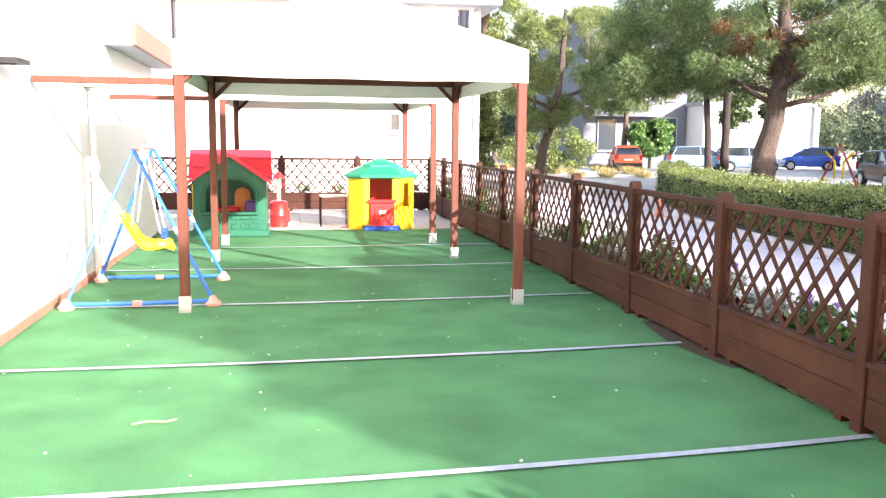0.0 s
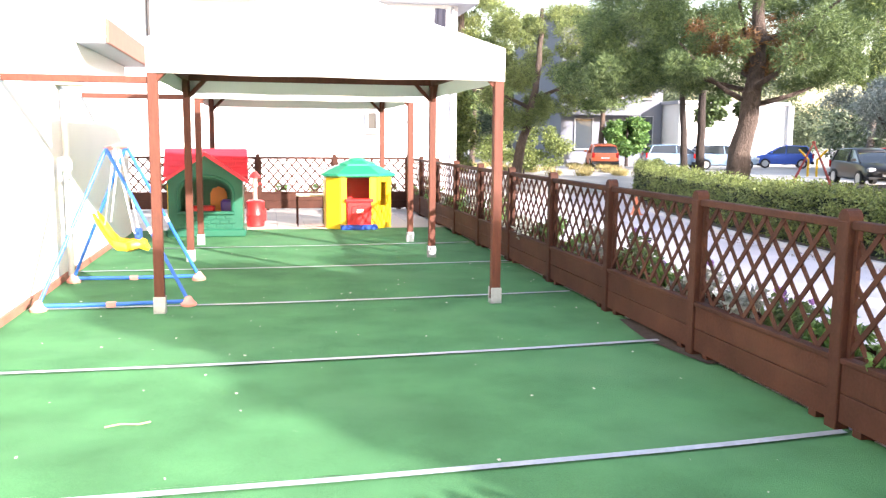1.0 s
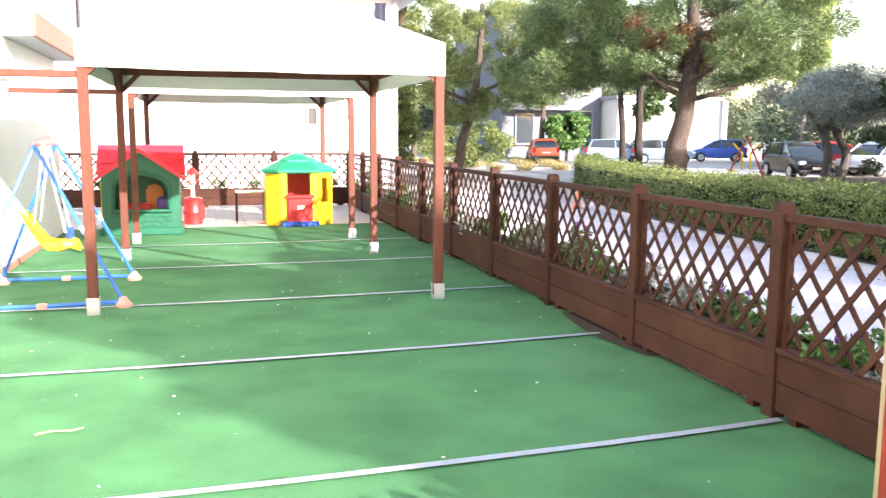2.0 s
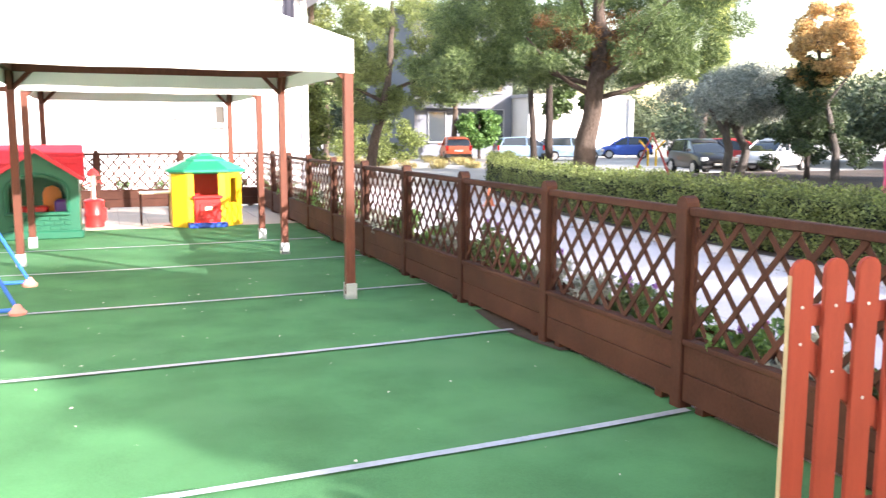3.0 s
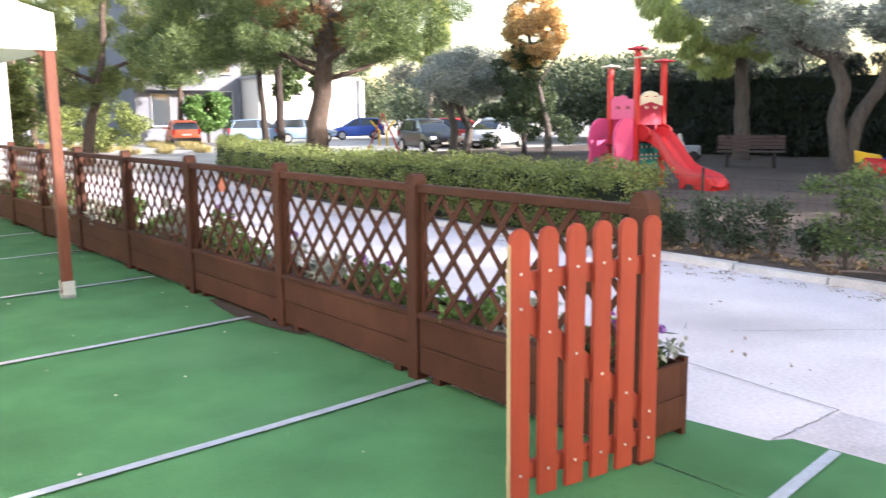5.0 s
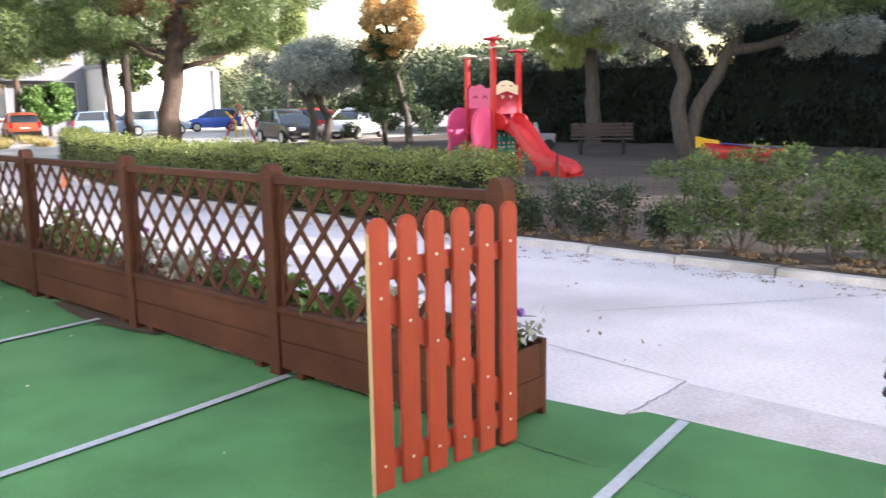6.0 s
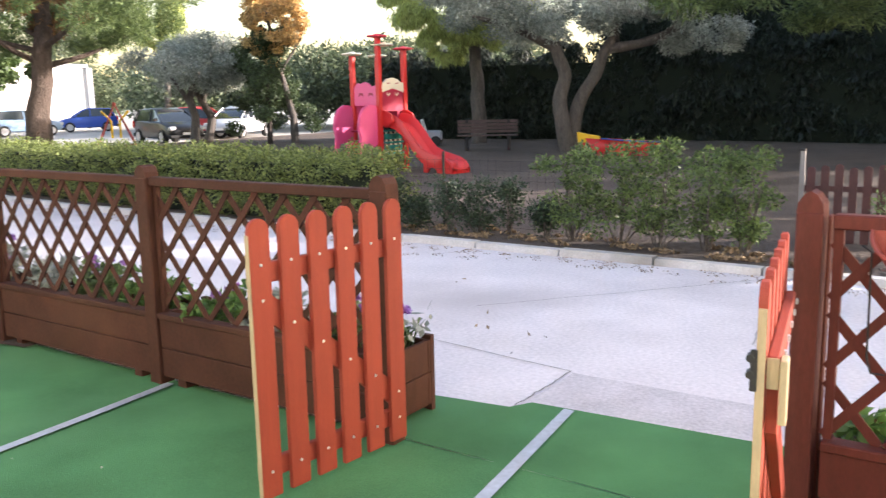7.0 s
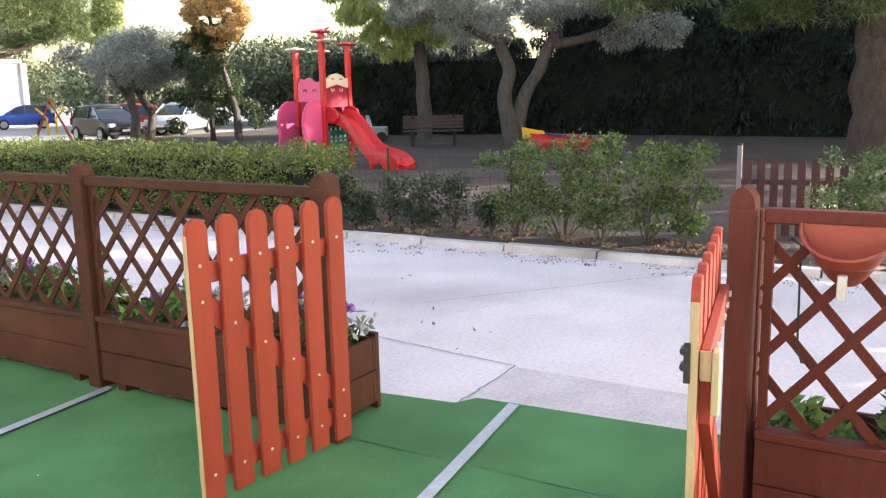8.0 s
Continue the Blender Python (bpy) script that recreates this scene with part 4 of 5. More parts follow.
pump = thing("water_barrel_toy", "red plastic play barrel with a small post and cap", "toy", m=pose(-0.2, 16.05, 0.008))
part("barrel", Mesh().lathe([(0.14, 0), (0.165, 0.02), (0.16, 0.18), (0.17, 0.2), (0.17, 0.24), (0.16, 0.26), (0.165, 0.44), (0.17, 0.46), (0.13, 0.49)], n=20), RED, pump, smooth=True)
part("spigot", Mesh().box(0.02, 0.2, -0.1, 0.06, 0.1, 0.34, 0.02), RED, pump)
part("column", Mesh().lathe([(0.05, 0.49), (0.04, 0.52), (0.04, 0.72), (0.06, 0.74), (0.05, 0.8), (0.045, 0.92)], n=12), SALMON, pump, smooth=True)
part("cap", Mesh().lathe([(0.11, 0.9), (0.10, 0.94), (0.03, 1.02)], n=14), RED, pump, smooth=True)
part("handle", Mesh().tube([(0.04, 0, 0.78), (0.12, 0, 0.8), (0.16, 0, 0.74)], 0.014, 6).tube([(-0.04, 0, 0.78), (-0.16, 0, 0.72)], 0.012, 6), RED, pump)

tb = thing("small_table", "small school table with beige top and brown legs", "table", m=pose(0.82, 16.2, 0.008))
part("tabletop", Mesh().box(-0.27, 0.27, -0.25, 0.25, 0.56, 0.585, 0.006), CREAM, tb)
for x in (-0.25, 0.25):
    for y in (-0.23, 0.23):
        part("leg", Mesh().tube([(x, y, 0), (x, y, 0.56)], 0.014, 8), WOOD, tb)
    part("side_rail", Mesh().tube([(x, -0.23, 0.53), (x, 0.23, 0.53)], 0.012, 6), WOOD, tb)
solid("round_lid", Mesh().lathe([(0.19, 0.008), (0.2, 0.02), (0.19, 0.035), (0.16, 0.03)], (0.92, 15.95, 0), 24), SALMON, "round salmon plastic lid lying on the paving", "lid")

# ---- garden swing ----
sw = thing("garden_swing", "blue steel frame toddler swing with yellow seat", "swing")
AF, AB = Vector((-1.53, 8.95, 1.52)), Vector((-1.44, 9.6, 1.54))
F1, F2, B1, B2 = Vector((-2.1, 8.45, 0.06)), Vector((-0.75, 8.5, 0.06)), Vector((-2.12, 10.07, 0.06)), Vector((-0.77, 10.06, 0.06))
for a, b in ((AF, F1), (AF, F2), (AB, B1), (AB, B2)):
    mid = a.lerp(b, 0.45)
    lg = part("leg", Mesh().tube([a, a.lerp(b, 0.5), b], 0.018, 10), SWBLUE, sw, smooth=True)
    part("joint", Mesh().tube([a.lerp(b, 0.52), a.lerp(b, 0.56)], 0.021, 10), ROPE, lg)
    part("foot", Mesh().lathe([(0.075, -0.05), (0.08, -0.02), (0.05, 0.01), (0.025, 0.05)], b, 12), SALMON, lg, "salmon plastic foot", smooth=True)
for a, b in ((F1, F2), (B1, B2)):
    bar = part("base_bar", Mesh().tube([a, a.lerp(b, 0.5) + Vector((0, -0.04, 0)), b], 0.02, 8), SWBLUE, sw, smooth=True)
    c = a.lerp(b, 0.48) + Vector((0, -0.04, 0))
    part("connector", Mesh().box(c.x - 0.045, c.x + 0.045, c.y - 0.026, c.y + 0.026, c.z - 0.026, c.z + 0.026, 0.006), SALMON, bar)
part("top_bar", Mesh().tube([AF, AF.lerp(AB, 0.5) + Vector((0, 0, 0.015)), AB], 0.026, 10), SALMON, sw, "salmon top bar", smooth=True)
seat = Mesh()
secs = [(-0.27, 0.30, 0.11), (-0.22, 0.22, 0.14), (-0.14, 0.09, 0.16), (-0.06, 0.01, 0.17), (0.05, 0.0, 0.17), (0.15, 0.03, 0.15), (0.22, 0.0, 0.12)]
for x, z, w in secs:
    seat.v += [(x - 0.02, -w - 0.02, z + 0.10), (x, -w, z + 0.02), (x + 0.01, -w * 0.5, z), (x + 0.01, w * 0.5, z), (x, w, z + 0.02), (x - 0.02, w + 0.02, z + 0.10)]
seat.f = [(r * 6 + i, r * 6 + i + 1, r * 6 + 7 + i, r * 6 + 6 + i) for r in range(len(secs) - 1) for i in range(5)]
so = part("seat", seat, YELLOW, sw, "yellow moulded bucket seat", smooth=True)
so.location = (-1.44, 9.3, 0.46)
so.modifiers.new("thickness", "SOLIDIFY").thickness = 0.03
part("buckle", Mesh().box(0.10, 0.17, -0.05, 0.05, 0.12, 0.24, 0.015).box(0.12, 0.15, -0.16, 0.16, 0.17, 0.20, 0.006), BLUE, sw, "blue safety bar").location = (-1.44, 9.3, 0.46)
tops = AF.lerp(AB, 0.5)
for dx, dy, tz in ((-0.16, -0.17, 0.75), (-0.16, 0.17, 0.75), (0.12, -0.17, 0.66), (0.12, 0.17, 0.66)):
    part("rope", Mesh().tube([(tops.x, tops.y + (0.18 if dy > 0 else -0.12), tops.z), (-1.44 + dx, 9.3 + dy, tz)], 0.009, 6), ROPE, sw)

# ---- traffic cone ----
cn = thing("traffic_cone", "faded orange traffic cone on the driveway", "cone", m=pose(8.1, 17.75, 0.0) @ Matrix.Scale(0.68, 4))
part("cone_body", Mesh().lathe([(0.17, 0.03), (0.16, 0.05), (0.03, 0.58), (0.02, 0.6)], n=16), plastic("faded_orange", (0.75, 0.22, 0.10)), cn, smooth=True)
part("base_plate", Mesh().box(-0.19, 0.19, -0.19, 0.19, 0, 0.03, 0.006), plastic("faded_orange", (0.75, 0.22, 0.10)), cn)

# ---- slide tower ----
# local x: the way the slide runs out; local -y: the way the ladder leads down
tw = thing("slide_tower", "red playground tower with slide and pink panels", "playground slide", m=pose(14.87, 11.80, 0.05, 0, 0, -96))
TS = 0.80
PC, PR, PL, PB = (0.0, 0.0), (0.0, TS), (-TS, 0.0), (-TS, TS)


def petal_cap(mat, x, y, z, post, label):
    """A flower of five rounded petals round a domed middle."""
    fl = Mesh()
    for i in range(5):
        a = 2 * math.pi * i / 5 + 0.3
        fl.lathe([(0.085, -0.015), (0.105, 0.0), (0.1, 0.02), (0.05, 0.035)], (x + 0.125 * math.cos(a), y + 0.125 * math.sin(a), z), 12)
    fl.lathe([(0.10, -0.03), (0.11, 0.0), (0.08, 0.05), (0.02, 0.065)], (x, y, z), 12)
    part("flower_cap", fl, mat, post, label, smooth=True)


for (x, y), h, mat in ((PC, 2.86, ROOFRED), (PR, 2.62, ROOFRED), (PL, 2.52, CREAM), (PB, 2.5, CREAM)):
    p = part("post", Mesh().box(x - 0.055, x + 0.055, y - 0.055, y + 0.055, -0.05, h, 0.014), RED, tw)
    petal_cap(mat, x, y, h + 0.02, p, "flower shaped cap")
petal_cap(CREAM, 0.06, 0.12, 2.70, tw.children[0], "white flower shaped cap")


def plate(a, b, poly, th=0.04):
    """A flat panel between two uprights: poly is (share of the way, height)."""
    d = Vector((b[0] - a[0], b[1] - a[1], 0))
    n = Vector((-d.y, d.x, 0)).normalized()
    return Mesh().prism(poly, -th / 2, th / 2, lambda u, z, q: (a[0] + d.x * u + n.x * q, a[1] + d.y * u + n.y * q, z))


part("platform", Mesh().box(-TS + 0.02, -0.02, 0.02, TS - 0.02, 0.98, 1.05, 0.01), CRIMSON, tw)
part("front_panel", plate(PC, PR, [(0.08, 1.30), (0.92, 1.30), (0.92, 1.78), (0.5, 1.86), (0.08, 1.78)]), CRIMSON, tw, "crimson panel", bevel=0.008)
crest = [(0.06, 1.70), (0.5, 1.79), (0.94, 1.70), (0.95, 1.92), (0.84, 1.91), (0.70, 1.99), (0.5, 2.02), (0.30, 1.99), (0.16, 1.91), (0.05, 1.92)]
part("crest", plate(PC, PR, crest, 0.07), CREAM, tw, "cream wavy crest", bevel=0.008)
for u in (0.27, 0.60):
    part("slot", plate(PC, PR, [(u, 1.885), (u + 0.12, 1.895), (u + 0.12, 1.915), (u, 1.91)], 0.076), CRIMSON, tw)
    for k in range(3):
        z = 1.65 - 0.025 * (k == 1)
        part("bar_mark", plate(PC, PR, [(u + 0.05 * k, z), (u + 0.05 * k + 0.035, z), (u + 0.05 * k + 0.035, z + 0.05), (u + 0.05 * k, z + 0.05)], 0.05), CREAM, tw)
for u in (0.22, 0.68):
    part("side_wing", plate(PC, PR, [(u, 1.06), (u + 0.1, 1.06), (u + 0.1, 1.34), (u, 1.34)], 0.03), CRIMSON, tw)
part("rear_panel", plate(PB, PR, [(0.06, 1.06), (0.94, 1.06), (0.94, 1.75), (0.06, 1.75)]), CRIMSON, tw, "crimson panel", bevel=0.008)
part("back_panel", plate(PB, PL, [(0.06, 1.06), (0.94, 1.06), (0.94, 1.75), (0.06, 1.75)]), PINK, tw, "pink panel", bevel=0.008)
arch = [(0.06, 1.42), (0.94, 1.42), (0.96, 1.80), (0.86, 1.86), (0.72, 1.84), (0.60, 1.92), (0.46, 1.94), (0.32, 1.90), (0.18, 1.92), (0.05, 1.82)]
part("ladder_arch", plate(PL, PC, arch, 0.05), PINK, tw, "pink wavy arch panel", bevel=0.01)
for u in (0.25, 0.62):
    part("bar_mark", plate(PL, PC, [(u, 1.62), (u + 0.1, 1.66), (u + 0.18, 1.62), (u + 0.16, 1.70), (u + 0.02, 1.70)], 0.056), CRIMSON, tw)
# low play panel of beads on bars
for z in (0.36, 0.60, 0.86):
    part("panel_bar", plate(PC, PR, [(0.10, z), (0.90, z), (0.90, z + 0.04), (0.10, z + 0.04)], 0.05), TURQ, tw)
for u in (0.16, 0.34, 0.52, 0.70):
    part("spindle", plate(PC, PR, [(u + 0.05, 0.34), (u + 0.09, 0.34), (u + 0.09, 0.9), (u + 0.05, 0.9)], 0.03), CREAM, tw)
    for z in (0.44, 0.69):
        part("bead", plate(PC, PR, [(u, z), (u + 0.14, z), (u + 0.14, z + 0.12), (u, z + 0.12)], 0.07), TURQ, tw, bevel=0.01)
# slide: a trough with rolled sides, steep in the middle and running out level
prof = [(0.0, 1.05), (0.15, 1.05), (0.32, 1.01), (0.50, 0.90), (0.70, 0.71), (0.88, 0.49), (1.05, 0.33), (1.27, 0.25), (1.52, 0.24), (1.74, 0.22), (1.88, 0.15), (1.93, 0.06)]
slide = Mesh()
W, YC = 0.22, TS / 2
for s, z in prof:
    wall = 0.20 if s < 1.2 else 0.20 - 0.13 * (s - 1.2) / 0.73
    for u, dz in ((-W - 0.06, -0.10), (-W - 0.07, wall * 0.7), (-W - 0.04, wall), (-W, wall * 0.9), (-W + 0.07, 0.03), (0, 0.0), (W - 0.07, 0.03), (W, wall * 0.9), (W + 0.04, wall), (W + 0.07, wall * 0.7), (W + 0.06, -0.10)):
        slide.v.append((s, YC + u, max(0.01, z + dz)))
k = 11
slide.f = [(r * k + i, r * k + (i + 1) % k, (r + 1) * k + (i + 1) % k, (r + 1) * k + i) for r in range(len(prof) - 1) for i in range(k)]
part("slide", slide, RED, tw, "glossy red slide", smooth=True)
for u in (-W - 0.03, W + 0.03):
    foot = [(1.12, 0.0), (1.22, 0.0), (1.27, 0.10), (1.36, 0.13), (1.46, 0.10), (1.50, 0.0), (1.90, 0.0), (1.90, 0.10), (1.55, 0.2), (1.12, 0.3)]
    part("slide_foot", Mesh().prism(foot, YC + u - 0.03, YC + u + 0.03, lambda a, z, q: (a, q, z)), RED, tw, bevel=0.008)
for y in (0.06, TS - 0.06):
    part("slide_ear", Mesh().prism([(0.0, 1.0), (0.25, 0.98), (0.36, 1.08), (0.3, 1.24), (0.12, 1.32), (0.0, 1.32)], y - 0.03, y + 0.03, lambda a, z, q: (a, q, z)), RED, tw, bevel=0.012, smooth=True)
# pink ladder cheeks: rounded shells on thin pink legs
for x in (-TS - 0.02, -0.06):
    poly = [(0.0, 1.36), (-0.12, 1.44), (-0.30, 1.45), (-0.47, 1.36), (-0.58, 1.18), (-0.61, 0.96), (-0.56, 0.74), (-0.60, 0.5), (-0.60, 0.0), (-0.54, 0.0), (-0.52, 0.42), (-0.44, 0.62), (-0.26, 0.60), (-0.20, 0.0), (-0.14, 0.0), (-0.12, 0.56), (0.0, 0.62)]
    ch = part("ladder_cheek", Mesh().prism(poly, x - 0.04, x + 0.04, lambda u, z, q: (q, u, z)), PINK, tw, "glossy pink ladder cheek", bevel=0.015, smooth=True)
    ring = [(x - 0.05, -0.3 + 0.24 * math.cos(a), 1.0 + 0.36 * math.sin(a)) for a in (2 * math.pi * i / 20 for i in range(21))]
    part("raised_rim", Mesh().tube(ring, 0.02, 6, cap=False), PINK, ch, smooth=True)
for i in range(4):
    part("rung", Mesh().box(-TS + 0.02, -0.10, -0.52 + 0.13 * i, -0.38 + 0.13 * i, 0.22 + 0.21 * i, 0.26 + 0.21 * i, 0.006), CRIMSON, tw)

# ---- bench, boat toy, jeep, frame ----
bz = 0.06
bn = thing("park_bench", "weathered dark wooden slatted park bench", "bench", m=pose(21.9, 13.35, bz, 0, 0, -59))
for i in range(4):
    part("seat_slat", Mesh().box(-0.9, 0.9, -0.25 + 0.12 * i, -0.15 + 0.12 * i, 0.42, 0.455, 0.005), BENCHW, bn)
for i in range(4):
    part("back_slat", Mesh().box(-0.9, 0.9, 0.24 + 0.02 * i, 0.27 + 0.02 * i, 0.50 + 0.1 * i, 0.585 + 0.1 * i, 0.005), BENCHW, bn)
for x in (-0.62, 0.62):
    part("leg", Mesh().box(x - 0.05, x + 0.05, -0.22, 0.24, 0.0, 0.42, 0.01).box(x - 0.04, x + 0.04, 0.29, 0.35, 0.3, 0.9, 0.01), DARK, bn)

boat = thing("spring_boat", "red and yellow playground boat with blue rim", "playground toy", m=pose(20.8, 8.75, 0.06, 0, 0, -62) @ Matrix.Diagonal((1.0, 1.0, 0.66, 1.0)))
hull = Mesh()
for s, w, z0 in ((-0.95, 0.12, 0.32), (-0.6, 0.32, 0.16), (0.0, 0.38, 0.12), (0.6, 0.34, 0.16), (1.0, 0.24, 0.25)):
    hull.v += [(s, -w, 0.62 - 0.1 * s), (s, -w * 0.6, z0), (s, w * 0.6, z0), (s, w, 0.62 - 0.1 * s)]
hull.f = [(r * 4 + i, r * 4 + i + 1, r * 4 + 5 + i, r * 4 + 4 + i) for r in range(4) for i in range(3)] + [(0, 1, 2, 3), (19, 18, 17, 16)]
hb = part("hull", hull, RED, boat, smooth=True)
hb.modifiers.new("thickness", "SOLIDIFY").thickness = 0.04
part("keel", Mesh().box(-0.6, 0.7, -0.2, 0.2, 0.0, 0.18, 0.02), CRIMSON, boat)
part("prow", Mesh().prism([(-1.05, 0.5), (-0.5, 0.66), (-0.5, 0.78), (-0.75, 0.84), (-1.08, 0.95)], -0.16, 0.16, lambda u, z, q: (u, q, z)), YELLOW, boat, bevel=0.02)
part("rim", Mesh().tube([(-0.5, -0.37, 0.70), (0, -0.41, 0.63), (0.6, -0.37, 0.56), (0.98, -0.26, 0.53)], 0.03, 8), BLUE, boat, smooth=True)

jeep = thing("ride_on_jeep", "white and grey toy jeep on the soil", "toy car", m=pose(23.16, 16.46, 0.06, 0, 0, 30))
part("body", Mesh().box(-0.32, 0.32, -0.5, 0.5, 0.18, 0.5, 0.04), GREYPLASTER, jeep)
part("windscreen_frame", Mesh().tube([(-0.3, 0.05, 0.5), (-0.3, 0.15, 0.85), (0.3, 0.15, 0.85), (0.3, 0.05, 0.5)], 0.03, 6), PLATE, jeep)
for x in (-0.3, 0.3):
    for y in (-0.32, 0.32):
        part("wheel", Mesh().tube([(x - 0.07, y, 0.17), (x + 0.07, y, 0.17)], 0.17, 14), TYRE, jeep)

DULLRED = plastic("weathered_red_paint", (0.30, 0.045, 0.035), 0.2, 0.6)
rs_ = thing("red_swing_frame", "red and yellow steel swing frame behind the hedge", "swing", m=pose(15.05, 21.45, -0.03, 0, 0, -36) @ Matrix.Scale(0.95, 4))
for y in (-0.9, 0.9):
    part("leg", Mesh().tube([(-0.75, y, 0), (0, y * 0.35, 1.75), (0.75, y, 0)], 0.04, 8), DULLRED, rs_)
    part("cross_bar", Mesh().tube([(-0.55, y * 0.8, 0.5), (0.55, y * 0.8, 0.5)], 0.03, 6), DULLRED, rs_)
part("top_bar", Mesh().tube([(0, -0.5, 1.75), (0, 0.5, 1.75)], 0.05, 8), DULLRED, rs_)
for x in (-0.12, 0.12):
    part("yellow_arm", Mesh().tube([(x * 3.2, -0.1, 1.55), (x, 0, 1.25), (x, 0, 0.75)], 0.035, 6), YELLOW, rs_)


# ---- cars ----
def car(m, rgb, label, length=3.9, tag=""):
    """A small hatchback; local x is its length, the nose towards +x."""
    c = thing("car", label, "car", "parked cars", m)
    paint = material("car_paint_" + tag, rgb, 0.35, 0.0, var=0.03, bump=0, coat=0.25)
    h = length / 2
    # the body is lofted along its length: half width, sill and waist height at each station
    stations = [(-h, 0.62, 0.42, 0.80), (-h + 0.06, 0.74, 0.34, 0.93), (-h + 0.3, 0.80, 0.30, 0.97), (-h + 0.9, 0.82, 0.26, 0.96), (0.1, 0.83, 0.24, 0.94), (h - 1.0, 0.82, 0.25, 0.92), (h - 0.55, 0.80, 0.27, 0.85), (h - 0.2, 0.74, 0.30, 0.74), (h - 0.04, 0.62, 0.36, 0.64), (h, 0.5, 0.42, 0.58)]
    b, k = Mesh(), 10
    for x, w, lo, hi in stations:
        m_ = (lo + hi) / 2
        b.v += [(x, -w * 0.86, lo), (x, -w * 0.98, lo + 0.06), (x, -w, m_), (x, -w * 0.96, hi - 0.06), (x, -w * 0.86, hi), (x, w * 0.86, hi), (x, w * 0.96, hi - 0.06), (x, w, m_), (x, w * 0.98, lo + 0.06), (x, w * 0.86, lo)]
    b.f = [(r * k + i, r * k + (i + 1) % k, (r + 1) * k + (i + 1) % k, (r + 1) * k + i) for r in range(len(stations) - 1) for i in range(k)] + [tuple(range(k - 1, -1, -1)), tuple(range((len(stations) - 1) * k, len(stations) * k))]
    part("body", b, paint, c, smooth=True)
    g = Mesh()
    for x, w, z in ((-h + 0.14, 0.72, 0.93), (-h + 0.22, 0.68, 1.16), (-h + 0.42, 0.60, 1.38), (-0.2, 0.61, 1.43), (h - 1.7, 0.58, 1.36), (h - 1.25, 0.64, 1.14), (h - 0.82, 0.70, 0.86)):
        g.v += [(x, -0.74, 0.86), (x, -w, z), (x, w, z), (x, 0.74, 0.86)]
    g.f = [(r * 4 + i, r * 4 + (i + 1) % 4, r * 4 + 4 + (i + 1) % 4, r * 4 + 4 + i) for r in range(6) for i in range(4)] + [(3, 2, 1, 0), (24, 25, 26, 27)]
    part("glasshouse", g, GLASS, c, "dark car windows", smooth=True)
    rf = Mesh()
    for x, w, z in ((-h + 0.30, 0.60, 1.33), (-h + 0.45, 0.60, 1.415), (-0.2, 0.61, 1.46), (h - 1.72, 0.58, 1.385), (h - 1.6, 0.57, 1.33)):
        rf.v += [(x, -w, z - 0.03), (x, -w * 0.8, z + 0.015), (x, w * 0.8, z + 0.015), (x, w, z - 0.03)]
    rf.f = [(r * 4 + i, r * 4 + i + 1, r * 4 + 5 + i, r * 4 + 4 + i) for r in range(4) for i in range(3)]
    part("roof", rf, paint, c, smooth=True).modifiers.new("thickness", "SOLIDIFY").thickness = 0.03
    for y in (-1, 1):
        for x0, x1 in (((h - 0.85), (h - 1.66)), (-0.15, -0.18), (-h + 0.16, -h + 0.42)):
            part("pillar", Mesh().tube([(x0, y * 0.74, 0.90), (x1, y * 0.605, 1.39)], 0.035, 6), paint, c)
        for x in (-h + 0.68, h - 0.75):
            w = part("wheel", Mesh().tube([(x, y * 0.66, 0.31), (x, y * 0.845, 0.31)], 0.31, 20), TYRE, c, "black tyre")
            part("rim", Mesh().tube([(x, y * 0.70, 0.31), (x, y * 0.855, 0.31)], 0.2, 12), RIM, w)
        part("headlight", Mesh().box(h - 0.22, h - 0.035, y * 0.62 - 0.14, y * 0.62 + 0.14, 0.58, 0.74, 0.03), LAMPC, c)
        part("tail_light", Mesh().box(-h - 0.005, -h + 0.1, y * 0.70 - 0.09, y * 0.70 + 0.09, 0.66, 0.95, 0.02), LAMPR, c)
        part("mirror", Mesh().box(h - 1.15, h - 1.0, y * 0.9 - 0.08, y * 0.9 + 0.08, 0.95, 1.07, 0.02), paint, c)
    part("plate", Mesh().box(h - 0.005, h + 0.012, -0.25, 0.25, 0.40, 0.50, 0.003), PLATE, c)
    part("plate", Mesh().box(-h - 0.014, -h + 0.003, -0.25, 0.25, 0.60, 0.70, 0.003), PLATE, c)
    part("front_bumper", Mesh().box(h - 0.15, h + 0.03, -0.78, 0.78, 0.28, 0.40, 0.03), TYRE, c)
    part("rear_bumper", Mesh().box(-h - 0.03, -h + 0.15, -0.78, 0.78, 0.28, 0.46, 0.03), TYRE, c)
    return c


def at(x, y, turn, dz=0.0):
    return pose(x, y, dz - 0.03, 0, 0, turn)


car(at(23.3, 29.7, -105), (0.012, 0.012, 0.014), "black small hatchback parked nose towards the hedge", 3.8, tag="black")
car(at(27.4, 32.6, -60), (0.42, 0.03, 0.03), "red hatchback parked behind the trees", tag="red")
car(at(28.3, 31.0, -160), (0.50, 0.52, 0.56), "silver grey hatchback parked behind the trees", tag="silver")
car(at(32.4, 49.3, 150), (0.03, 0.09, 0.42), "blue small hatchback parked on pale ground", 3.6, tag="blue")
car(at(19.86, 48.7, 75), (0.62, 0.13, 0.05), "orange red small hatchback seen from behind", 3.6, tag="orange")
car(at(24.2, 47.6, -15), (0.22, 0.32, 0.44), "pale blue car parked behind the hedge", tag="pale")
